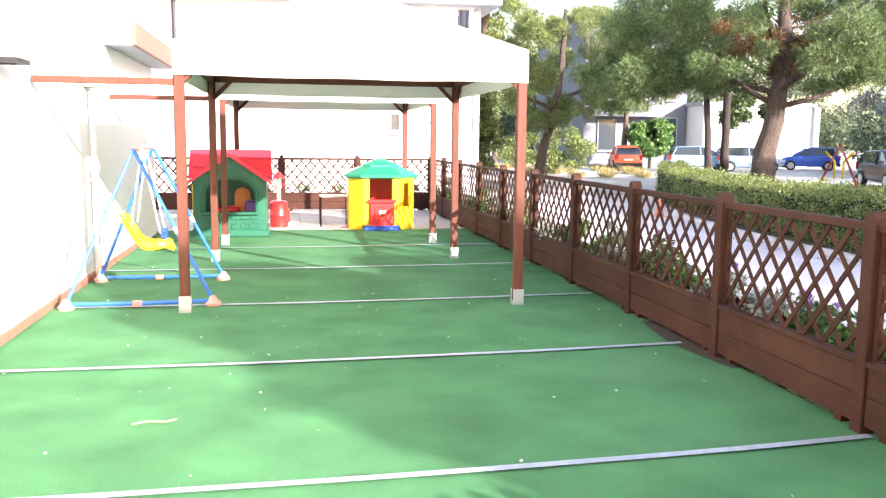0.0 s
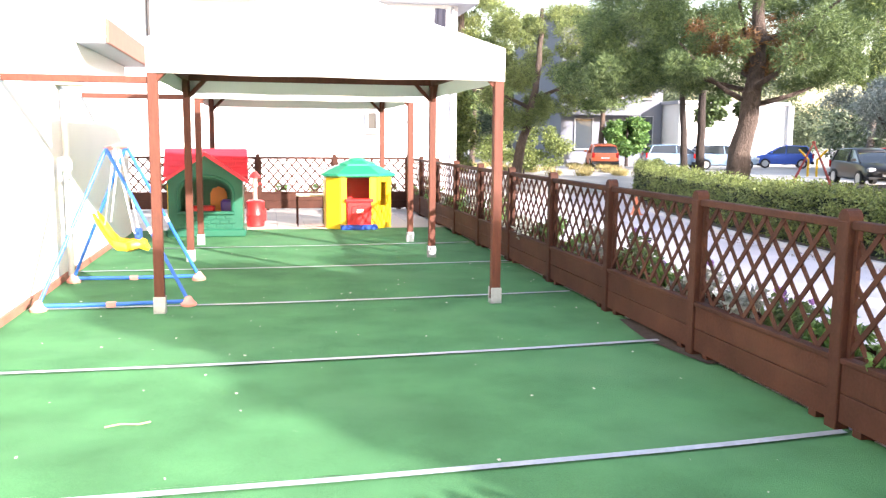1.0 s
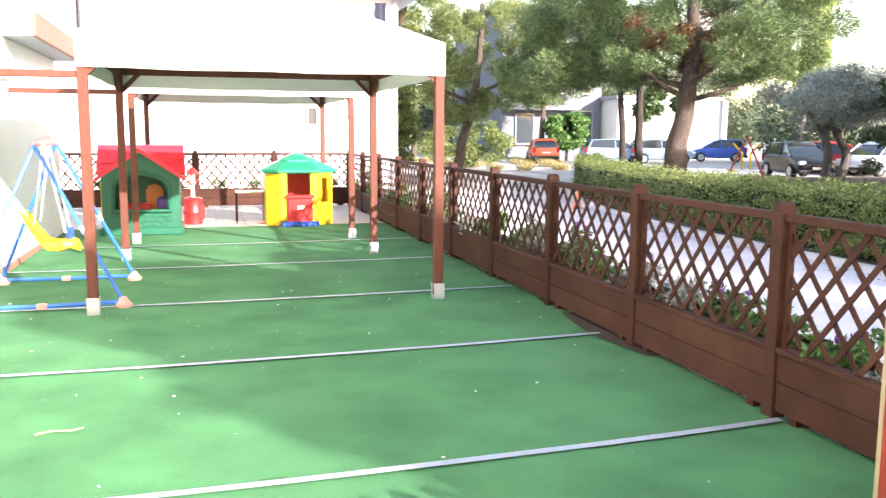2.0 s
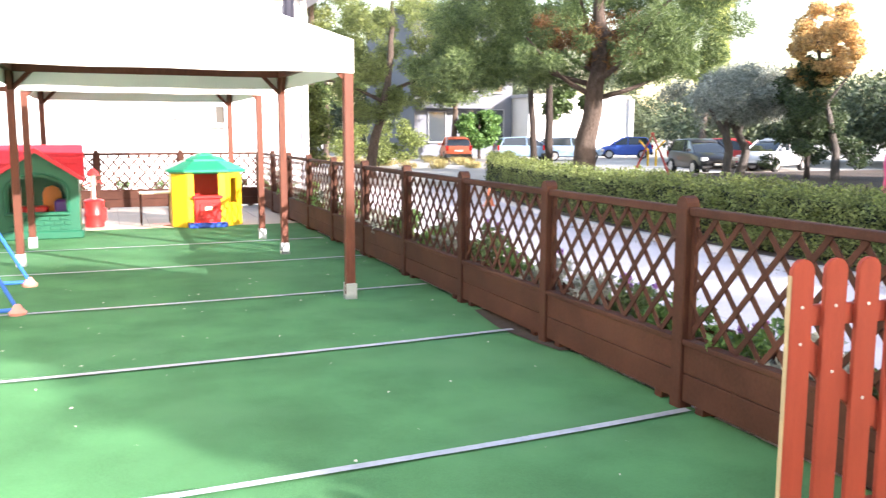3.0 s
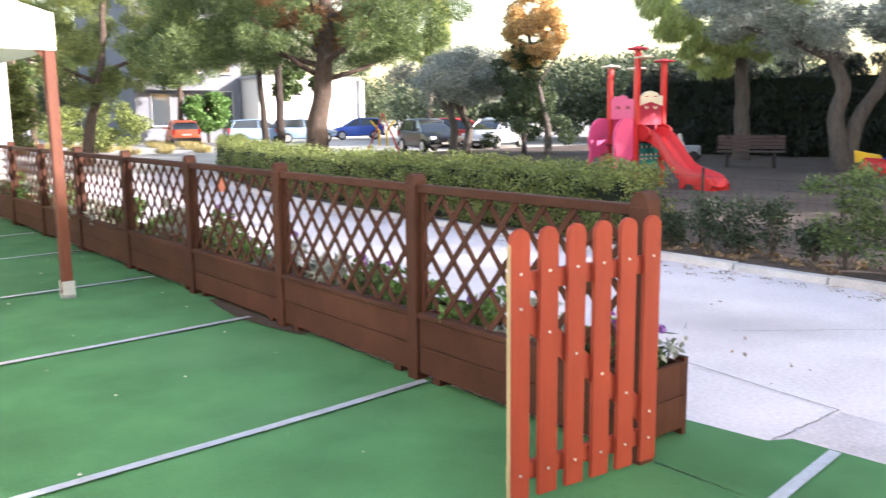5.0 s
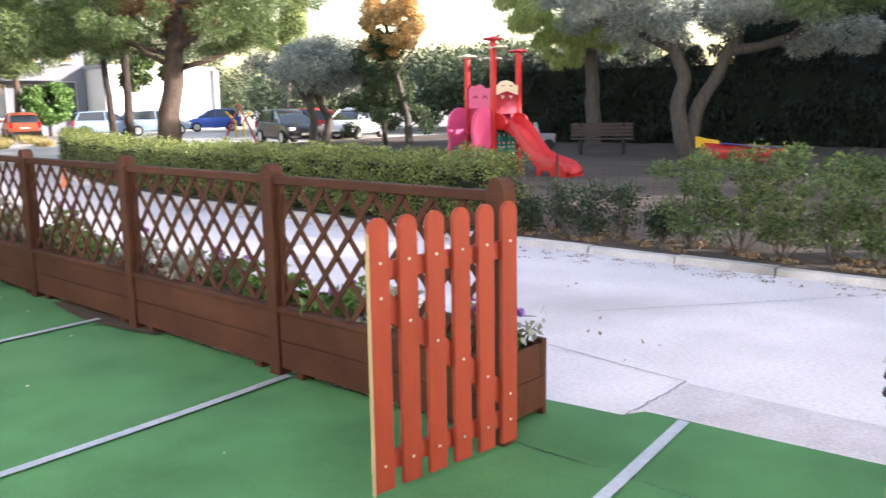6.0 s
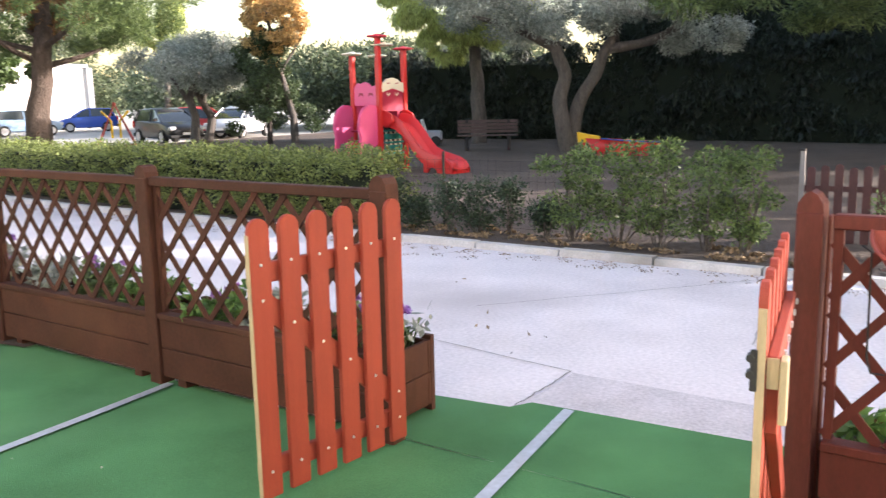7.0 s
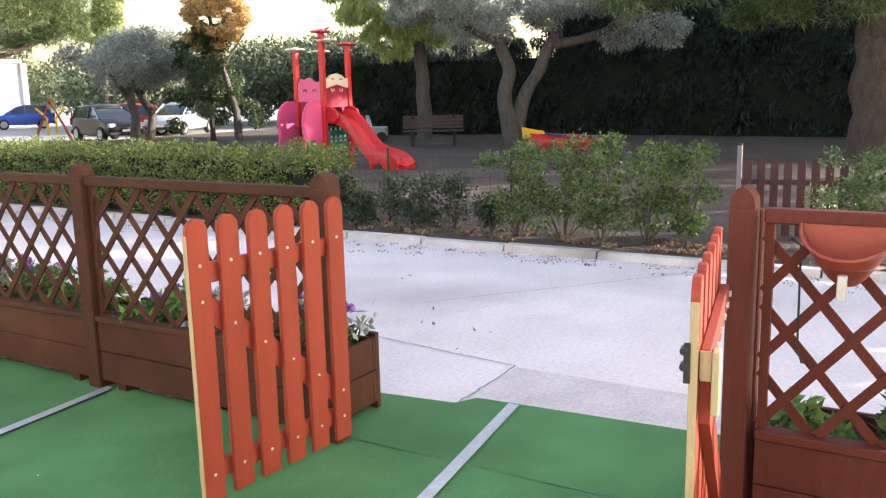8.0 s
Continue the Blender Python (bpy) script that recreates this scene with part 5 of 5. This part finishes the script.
car(at(26.7, 46.6, -12), (0.22, 0.32, 0.44), "pale blue car parked behind the hedge", tag="pale")


# ---- trees ----
def trunk_mesh(paths):
    m = Mesh()
    for pts, r0, r1 in paths:
        P = [Vector(p) for p in pts]
        P = [P[0] * 2 - P[1]] + P + [P[-1] * 2 - P[-2]]
        fine = []
        for i in range(1, len(P) - 2):
            for q in (0, 0.2, 0.4, 0.6, 0.8):
                a, b, c, d = P[i - 1:i + 3]
                p = 0.5 * (2 * b + (c - a) * q + (2 * a - 5 * b + 4 * c - d) * q * q + (3 * b - a - 3 * c + d) * q ** 3)
                fine.append(p + Vector((noise.noise(p * 1.3), noise.noise(p * 1.7 + Vector((5, 0, 0))), 0)) * r0 * 0.3)
        fine.append(Vector(pts[-1]))
        n = len(fine)
        m.tube(fine, [(r0 + (r1 - r0) * i / (n - 1)) * (1 + 0.12 * noise.noise(fine[i] * 2)) for i in range(n)], 10)
    return m


def tree(name, label, base, paths, bark, layers, scale=1.0):
    """paths: limbs relative to the base; layers: (clumps relative to the base, count, length, width, leaf material, droop)."""
    t = thing(name, label, "tree", "", pose(*base) @ Matrix.Scale(scale, 4))
    part("trunk", trunk_mesh(paths[:1]), bark, t, smooth=True)
    for p in paths[1:]:
        part("limb", trunk_mesh([p]), bark, t, smooth=True)
    for clumps, n, ln, wd, mat, droop in layers:
        part("crown", leaf_mesh("crown", clumps, n, ln, wd, mat, rt, 0.35, droop), mat, t)
    return t


rt = np.random.default_rng(11)


def cloud(n, cx, cy, cz, rx, ry, rz, r0, r1):
    """Clump centres spread through an ellipsoid, denser towards its skin."""
    out = []
    for _ in range(n):
        d = rt.normal(size=3)
        d /= np.linalg.norm(d)
        q = rt.uniform(0.45, 1.0) ** 0.6
        out.append((cx + d[0] * rx * q, cy + d[1] * ry * q, cz + d[2] * rz * q, rt.uniform(r0, r1)))
    return out


# the large pine behind the hedge
pine_limbs = [([(0, 0, 0), (0.05, -0.1, 1.2), (0.25, -0.1, 2.6), (0.5, 0, 4.5), (0.5, 0.2, 7.0)], 0.36, 0.12)]
for ang, z0, ln, dz in ((200, 2.7, 2.7, 1.4), (150, 3.0, 2.7, 1.2), (340, 2.6, 2.7, 1.2), (20, 3.2, 2.7, 1.6), (270, 3.0, 3.0, 1.6), (90, 3.4, 3.0, 1.6), (230, 4.0, 3.2, 1.8), (310, 4.2, 3.2, 1.8)):
    a = radians(ang)
    pine_limbs.append(([(0.3, 0, z0), (0.3 + ln * 0.5 * math.cos(a), ln * 0.5 * math.sin(a), z0 + dz * 0.35), (0.3 + ln * math.cos(a), ln * math.sin(a), z0 + dz)], 0.085, 0.02))
pc = cloud(100, 0.4, 0.1, 5.2, 4.4, 4.3, 2.3, 0.4, 0.8) + cloud(36, 0.3, 0.1, 3.7, 3.9, 3.8, 0.6, 0.3, 0.55) + cloud(26, -3.2, 1.2, 3.6, 1.6, 1.4, 0.8, 0.3, 0.55)
tree("pine_tree", "large spreading pine with grey brown trunk behind hedge", (12.4, 21.0, -0.03), pine_limbs, BARK,
     [(pc, 150000, 0.19, 0.02, L_PINE, -0.15), (cloud(14, 0.6, -0.3, 4.2, 1.8, 1.6, 0.9, 0.3, 0.6), 5000, 0.22, 0.03, L_BROWNN, 0.2)])
leafy = cloud(10, 1.6, 0.5, 2.7, 1.0, 0.8, 0.5, 0.25, 0.45)
tree("young_tree", "slim dark trunk with leafy twigs beside pine", (13.64, 26.27, -0.03), [([(0, 0, 0), (-0.05, 0, 1.6), (-0.2, 0, 3.6), (-0.3, 0, 5.0)], 0.13, 0.07)], BARKD, [(leafy, 2600, 0.16, 0.09, L_MID, 0.2)])
tree("young_tree", "slim dark trunk with leafy twigs beside pine", (14.2, 26.3, -0.03), [([(0, 0, 0), (0.02, 0, 1.6), (0.0, 0, 3.6), (0.1, 0, 5.0)], 0.16, 0.09)], BARKD, [(cloud(22, 0, 0, 5.0, 2.0, 2.0, 1.2, 0.4, 0.7), 7000, 0.2, 0.05, L_PINE, 0.0)])
# leaning pine by the far bend
tree("pine_tree", "leaning pine with yellow green crown by the road", (9.2, 30.95, -0.03), [([(0, 0, 0), (0.15, 0, 1.2), (0.5, 0, 2.6), (0.8, 0, 4.2), (0.9, 0, 6.5)], 0.22, 0.08), ([(0.6, 0, 2.8), (-0.8, 0, 3.4), (-1.8, 0, 3.6)], 0.08, 0.03), ([(0.7, 0, 3.2), (2.0, 0, 3.7), (3.0, 0, 3.9)], 0.08, 0.03)], BARK,
     [(cloud(64, 0.7, 0, 4.5, 3.3, 3.2, 2.2, 0.35, 0.7), 60000, 0.2, 0.024, L_PINE2, -0.1)])
tree("pine_tree", "tall pine with open yellow green crown", (9.5, 42.0, 0.0), [([(0, 0, 0), (0, 0, 5), (0.1, 0, 10), (0.1, 0, 13)], 0.25, 0.06)], BARK, [(cloud(60, 0, 0, 9.5, 2.8, 2.8, 5.0, 0.4, 0.8), 24000, 0.34, 0.05, L_PINE2, 0.0)])
tree("deciduous_tree", "tree with yellowing autumn leaves beside the building", (6.5, 38.0, 0.0), [([(0, 0, 0), (0.1, 0, 4), (0, 0, 10)], 0.2, 0.05)], BARKD, [(cloud(45, 0, 0, 8.5, 2.2, 2.4, 3.6, 0.4, 0.7), 9000, 0.22, 0.14, leaf_material("yellow_leaves", (0.42, 0.36, 0.07), 0.3, (0.1, 0.1, 0.02), 0.45), 0.3)])
tree("roadside_bush", "tall dense green bush beside the white building", (6.9, 33.0, 0.0), [([(0, 0, 0), (0, 0, 2.5)], 0.08, 0.03)], BARKD, [(cloud(40, 0, 0, 1.8, 1.1, 1.3, 1.7, 0.4, 0.6), 15000, 0.15, 0.07, L_HEDGE, 0.1)])
tree("roadside_bush", "pale dry roadside bush on the verge", (12.3, 40.0, 0.0), [([(0, 0, 0), (0, 0, 1.6)], 0.05, 0.02)], BARKD, [(cloud(34, 0, 0, 1.2, 2.6, 1.5, 1.0, 0.4, 0.6), 9000, 0.16, 0.06, L_HEDGE, 0.1)])
tree("small_tree", "small fresh green tree in front of the grey block", (23.0, 52.2, -0.03), [([(0, 0, 0), (0, 0, 1.0), (0, 0, 2.4)], 0.1, 0.04)], BARKD, [(cloud(32, 0, 0, 1.7, 1.1, 1.1, 0.95, 0.35, 0.55), 11000, 0.2, 0.11, L_FRESH, 0.2)], 1.22)
for x, y, h in ((12.6, 52.0, 7.5), (12.0, 60.0, 9.0), (21.5, 53.0, 8.0)):
    tree("pine_tree", "tall roadside pine with open green crown", (x, y, -0.05), [([(0, 0, 0), (0.1, 0, h * 0.5), (0, 0, h)], 0.22, 0.06)], BARK, [(cloud(50, 0, 0, h * 0.72, 2.6, 2.6, h * 0.32, 0.5, 0.9), 13000, 0.4, 0.06, L_PINE, 0.0)])
# olives behind the hedge
def olive(base, scale, label, n=16000, cr=(2.0, 2.0, 1.3), h=3.3, lean=0.3, grow=1.22):
    limbs = [([(0, 0, 0), (lean * 0.3, 0, 0.8), (0.0, 0.05, 1.5), (lean, 0, 2.4)], 0.16 * scale, 0.08), ([(0.0, 0.05, 1.3), (-0.5, 0.3, 2.2), (-0.9, 0.5, 2.9)], 0.09, 0.03), ([(lean * 0.5, 0, 1.9), (0.9, -0.3, 2.8)], 0.08, 0.03)]
    tree("olive_tree", label, base, limbs, BARKG, [(cloud(42, 0.1, 0, h, *cr, 0.3, 0.6), n, 0.14, 0.035, L_OLIVE, 0.25)], grow)
olive((21.7, 26.2, -0.03), 1.0, "silvery olive tree with crooked grey trunk", 15000, (2.0, 2.0, 0.75), 2.55)
olive((22.3, 26.2, -0.03), 1.0, "silvery olive tree with crooked grey trunk", 8000, (1.5, 1.5, 0.7), 2.7, 0.9)
tree("conifer", "dense dark green conical shrub behind the hedge", (22.9, 23.4, 0.05), [([(0, 0, 0), (0, 0, 2.0)], 0.1, 0.04)], BARKD, [([(rt.normal() * 0.62 * (1.15 - z / 4.2) * 1.3, rt.normal() * 0.62 * (1.15 - z / 4.2) * 1.3, z, 0.36) for z in np.linspace(0.55, 3.6, 46)], 20000, 0.12, 0.045, L_CONE, 0.0)], 1.12)
tree("autumn_tree", "small tree with orange autumn leaves", (23.5, 22.7, 0.05), [([(0, 0, 0), (-0.05, 0.05, 1.0), (-0.25, 0.3, 2.4), (-0.5, 0.6, 4.4)], 0.15, 0.05), ([(-0.25, 0.3, 2.3), (0.3, -0.2, 3.4)], 0.06, 0.02)], BARKG, [(cloud(80, -0.35, 0.4, 4.0, 0.95, 0.95, 1.5, 0.14, 0.34), 15000, 0.11, 0.06, L_AUTUMN, 0.2)], 1.13)
# large olive with the forked trunk
big = [([(0, 0, 0), (-0.18, 0.12, 0.8), (-0.2, 0.18, 1.5), (-0.08, 0.12, 2.2), (-0.25, 0.35, 3.0)], 0.24, 0.15), ([(0.22, -0.15, 0), (0.12, -0.1, 0.8), (0.28, -0.28, 1.5), (0.55, -0.6, 2.3), (0.8, -0.9, 3.1)], 0.22, 0.14),
       ([(0.7, -0.78, 2.8), (1.3, -1.6, 2.95), (1.9, -2.3, 3.35), (2.3, -2.8, 4.2)], 0.16, 0.09), ([(-0.3, 0.4, 2.9), (-1.1, 1.2, 3.4), (-1.8, 2.0, 3.7)], 0.13, 0.05), ([(0.9, -0.95, 3.0), (1.2, -0.8, 4.2)], 0.12, 0.05)]
tree("olive_tree", "large old olive tree with forked twisted trunk", (22.0, 10.75, 0.05), big, BARKG,
     [(cloud(125, 0.0, 0.4, 4.5, 3.2, 4.2, 1.5, 0.35, 0.65) + cloud(14, 1.8, -3.2, 3.1, 0.9, 1.5, 0.4, 0.3, 0.5), 76000, 0.13, 0.034, L_OLIVE, 0.3)])
tree("poplar_tree", "tall slender tree with pale yellow green leaves", (27.9, 35.6, -0.03), [([(0, 0, 0), (0.1, 0, 3.0), (0, 0.1, 6.0), (0.1, 0, 9.5)], 0.2, 0.05)], BARKG,
     [(cloud(60, 0, 0, 6.8, 1.2, 1.2, 3.4, 0.3, 0.6), 16000, 0.2, 0.07, L_WILLOW, 0.6)])
tree("willow_tree", "weeping tree with drooping yellow green leaves", (25.1, 15.65, 0.05), [([(0, 0, 0), (-0.03, 0, 1.5), (-0.05, 0.1, 3.4), (-0.2, 0.2, 6.0)], 0.27, 0.15)], BARKG,
     [(cloud(80, -0.3, 0.6, 5.3, 2.3, 3.0, 1.9, 0.3, 0.6) + cloud(34, -0.4, 0.6, 3.5, 1.3, 1.7, 0.9, 0.18, 0.36), 48000, 0.26, 0.035, L_WILLOW, 1.6)])
tree("pine_tree", "thick trunked pine at the playground edge", (20.3, 1.55, 0.05), [([(0, 0, -0.1), (0.0, 0.05, 1.2), (-0.05, 0.1, 2.4), (0.1, 0.05, 3.6), (0.3, -0.2, 7)], 0.52, 0.2), ([(0, 0.1, 3.0), (-0.8, 1.5, 3.6), (-1.2, 3.2, 3.9)], 0.14, 0.04)], BARK,
     [(cloud(80, -0.6, 2.0, 4.1, 2.8, 4.2, 1.2, 0.4, 0.7), 36000, 0.22, 0.032, L_PINE, 0.2)])


# ---- hedges ----
def hedge_run(name, label, y0, y1, x_of, depth, z0, z1, n, mat, core=True, ragged=0.1, group=""):
    h = thing(name, label, "hedge", group)
    cl, y = [], y0
    while y < y1:
        for zz in np.linspace(z0 + 0.12, z1 - 0.14, 5):
            for xx in np.linspace(0.12, depth - 0.1, 3):
                cl.append((x_of(y) + xx + rh.normal() * 0.05, y + rh.normal() * 0.06, zz + rh.normal() * ragged * 0.5, 0.17 + rh.random() * 0.07))
        y += 0.19
    part("leaves", leaf_mesh("leaves", cl, int(n * 1.7), 0.052, 0.025, mat, rh, 0.2), mat, h)
    # added dark boxes inside the leaves, painted as the hedge's inner shade
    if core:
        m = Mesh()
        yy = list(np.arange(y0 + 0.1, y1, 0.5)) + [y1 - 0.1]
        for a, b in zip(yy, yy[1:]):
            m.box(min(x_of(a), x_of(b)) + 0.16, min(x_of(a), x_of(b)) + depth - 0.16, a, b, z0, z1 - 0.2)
        part("core", m, SHADE_CORE, h)
    return h


rh = np.random.default_rng(21)
hx = lambda y: kerb_x(y) + 0.32
for a, b, n in ((20.0, 28.2, 26000), (13.0, 19.98, 34000), (6.75, 12.98, 46000)):
    hedge_run("hedge", "clipped green privet hedge along the kerb", a, b, hx, 0.78, 0.06, 1.0, n, L_HEDGE, group="hedges along the kerb")


def bush(x, y, w, h, n, mat, label, stems=True, z0=0.25):
    t = thing("bush", label, "bush", "young bushes behind the kerb", pose(x, y, 0.06))
    cl = [(rh.normal() * w * 0.42, rh.normal() * w * 0.42, z0 + (h - z0) * rh.random() ** 0.85, 0.11 + 0.1 * rh.random()) for _ in range(26)]
    tagged(part("leaves", leaf_mesh("leaves", cl, n, 0.052, 0.021, mat, rh, 0.2), mat, t), kind="stuff")
    st = Mesh()
    for a, b, c, r in cl[:9]:
        st.tube([(a * 0.15, b * 0.15, 0), (a * 0.6, b * 0.6, c * 0.55), (a, b, c)], 0.011, 5, r2=0.004)
    tagged(part("stem_tuft", st, BARKG, t), kind="stuff")


for i, y in enumerate((4.1, 3.62, 3.15, 2.7, 2.3)):
    bush(8.45 + 0.12 * (i % 2), y, 0.42, 0.94 + 0.05 * (i % 3), 2800, L_BUSH, "loose green hedge bush with bare stems", z0=0.16)
for x, y, w, h in ((8.4, 6.5, 0.4, 0.6), (8.42, 6.12, 0.28, 0.38), (8.4, 5.64, 0.5, 0.62), (8.5, 5.33, 0.34, 0.6), (8.6, 4.97, 0.28, 0.55), (8.5, 4.45, 0.28, 0.38)):
    bush(x, y, w * 0.55, h, 1300, L_YOUNG, "small dark green young conifer bush", z0=0.08)
bush(9.0, 0.75, 0.5, 0.95, 3200, L_MID, "loose green hedge bush with bare stems")
bush(9.0, 0.0, 0.6, 1.0, 3200, L_MID, "loose green hedge bush with bare stems")
litter2 = []
for i in range(90):
    y = rh.uniform(-3, 8)
    litter2.append((kerb_x(y) + 0.3 + abs(rh.normal()) * 0.35, y, 0.075, 0.12))
solid_l = new("leaf_litter", leaf_mesh("leaf_litter", litter2, 2600, 0.06, 0.03, L_DRY, rh, 0.1, squash=0.06))
tagged(solid_l, "dry brown leaf litter along the kerb", "leaf litter", kind="stuff")
dl = [(rh.uniform(3.9, 8.8), rh.uniform(-1, 12), 0.008, 0.15) for _ in range(40)]
tagged(new("leaf_litter", leaf_mesh("leaf_litter", dl, 40, 0.05, 0.025, L_DRY, rh, 0.1, squash=0.02)), "dry leaves scattered on the driveway", "leaf litter", kind="stuff")

# thin wire fence by the gap in the hedge
wf = thing("wire_fence", "thin dark wire mesh fence on slim steel posts", "fence")
for y, h in ((7.95, 1.0), (5.95, 0.98), (4.3, 0.96)):
    part("post", Mesh().tube([(8.72, y, 0.03), (8.72, y, h)], 0.017, 6), DARK, wf)
net = Mesh()
for i in range(8):
    net.tube([(8.72, 7.95, 0.12 + 0.11 * i), (8.72, 5.95, 0.11 + 0.11 * i), (8.72, 4.3, 0.11 + 0.11 * i)], 0.0016, 3)
for i in range(34):
    net.tube([(8.72, 4.35 + 0.108 * i, 0.1), (8.72, 4.35 + 0.108 * i, 0.9)], 0.0016, 3)
tagged(part("wire_net", net, DARK, wf), kind="stuff")

# dark brown picket fence beyond the bushes
pf = thing("picket_fence", "dark brown wooden picket fence beyond the bushes", "fence", m=pose(9.6, 2.02, 0.04, 0, 0, -86) @ Matrix.Scale(0.8, 4))
for i in range(9):
    part("picket", picket(0.1, 0.98 + 0.02 * (i % 3), 0.02, 0.08 + 0.165 * i, 0.02), DPICKET, pf)
for z in (0.3, 0.72):
    part("rail", Mesh().box(0.0, 1.5, 0.001, 0.03, z - 0.035, z + 0.035), DPICKET, pf)
part("steel_post", Mesh().box(-0.06, 0.0, -0.03, 0.03, 0, 1.2, 0.004), material("dull_steel", (0.26, 0.24, 0.23), 0.7), pf, "pale steel post")
part("post_cap", Mesh().box(-0.066, 0.006, -0.036, 0.036, 1.2, 1.225, 0.004), DARK, pf)

# tall dark conifer hedge behind the playground
def conifer_wall(a, b, h, n, label):
    t = thing("tall_hedge", label, "hedge", "tall conifer hedges")
    a, b = Vector(a), Vector(b)
    L = (b - a).length
    cl = []
    s = 0.0
    while s < L:
        p = a.lerp(b, s / L)
        hh = h + 0.7 * noise.noise((s * 0.8, 0, 3))
        for z in np.arange(0.25, hh, 0.42):
            cl.append((p.x + rh.normal() * 0.25, p.y + rh.normal() * 0.25, p.z + z, 0.5 * (1 - 0.5 * (z / hh) ** 3) + 0.12 * rh.random()))
        s += 0.45
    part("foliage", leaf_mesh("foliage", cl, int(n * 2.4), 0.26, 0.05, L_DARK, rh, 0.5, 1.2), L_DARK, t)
    # added near-black slab within the foliage, its colour standing for shade between branches
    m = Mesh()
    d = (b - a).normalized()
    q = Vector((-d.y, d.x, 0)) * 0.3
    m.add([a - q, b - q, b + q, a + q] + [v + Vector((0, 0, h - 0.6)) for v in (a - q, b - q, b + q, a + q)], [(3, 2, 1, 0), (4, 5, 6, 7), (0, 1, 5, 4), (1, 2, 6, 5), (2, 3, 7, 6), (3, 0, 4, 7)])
    part("core", m, SHADE_CORE, t)


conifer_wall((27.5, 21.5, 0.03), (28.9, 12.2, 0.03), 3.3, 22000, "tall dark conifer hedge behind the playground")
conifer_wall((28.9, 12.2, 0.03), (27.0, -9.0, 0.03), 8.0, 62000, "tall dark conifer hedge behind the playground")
# far woods
fw = []
for i in range(150):
    a = radians(rh.uniform(8, 62))
    d = rh.uniform(74, 92) if a < radians(36) else rh.uniform(46, 60)
    top = 3.0 if a > radians(33) else 6.5
    fw.append((d * math.sin(a), d * math.cos(a), 0.8 + rh.uniform(0.5, top), rh.uniform(1.4, 2.6)))
tagged(new("far_woods", leaf_mesh("far_woods", fw, 130000, 0.36, 0.13, L_WOODS, rh, 0.4)), "distant dark green woods behind the parking area", "trees", kind="stuff")
vg = [(rh.uniform(5.5, 20), rh.uniform(37, 52), 0.1, 0.5) for _ in range(60)]
tagged(new("verge_grass", leaf_mesh("verge_grass", vg, 12000, 0.3, 0.03, leaf_material("dry_grass", (0.33, 0.27, 0.12), 0.4, (0.05, 0.05, 0.0), 0.3), rh, 0.1, droop=-1.5, squash=0.3)), "dry yellow verge grass along the road", "grass", kind="stuff")

# trees behind the viewpoint that shade the courtyard and playground
SHADE = ((11.5, -6.85, 2.6, 5.0, 15000), (9.95, -4.6, 2.4, 3.6, 11000), (17.4, -7.6, 2.4, 5.0, 1800), (21.5, -7.0, 3.4, 6.0, 4500), (27.5, -9.0, 3.6, 6.3, 3000))
for x, y, r, h, n in SHADE:
    tree("shade_tree", "broad leafy tree at the edge of the grounds", (x, y, 0.0), [([(0, 0, 0), (0.1, 0, h * 0.5), (0, 0.1, h)], 0.25, 0.08)], BARKG, [(cloud(60, 0, 0, h, r, r, r * 0.7, 0.5, 0.9), n, 0.3, 0.16, L_MID, 0.2)])
# paving tiles behind the turf
tile = Mesh().box(0.004, 0.496, 0.004, 0.496, 0.0, 0.016, 0.003).data("tile", TILE)
for i in range(15):
    for j in range(8):
        o = new("tile", tile)
        o.parent = paving
        o.location = (-4.3 + 0.5 * i, 15.52 + 0.5 * j, 0.0)
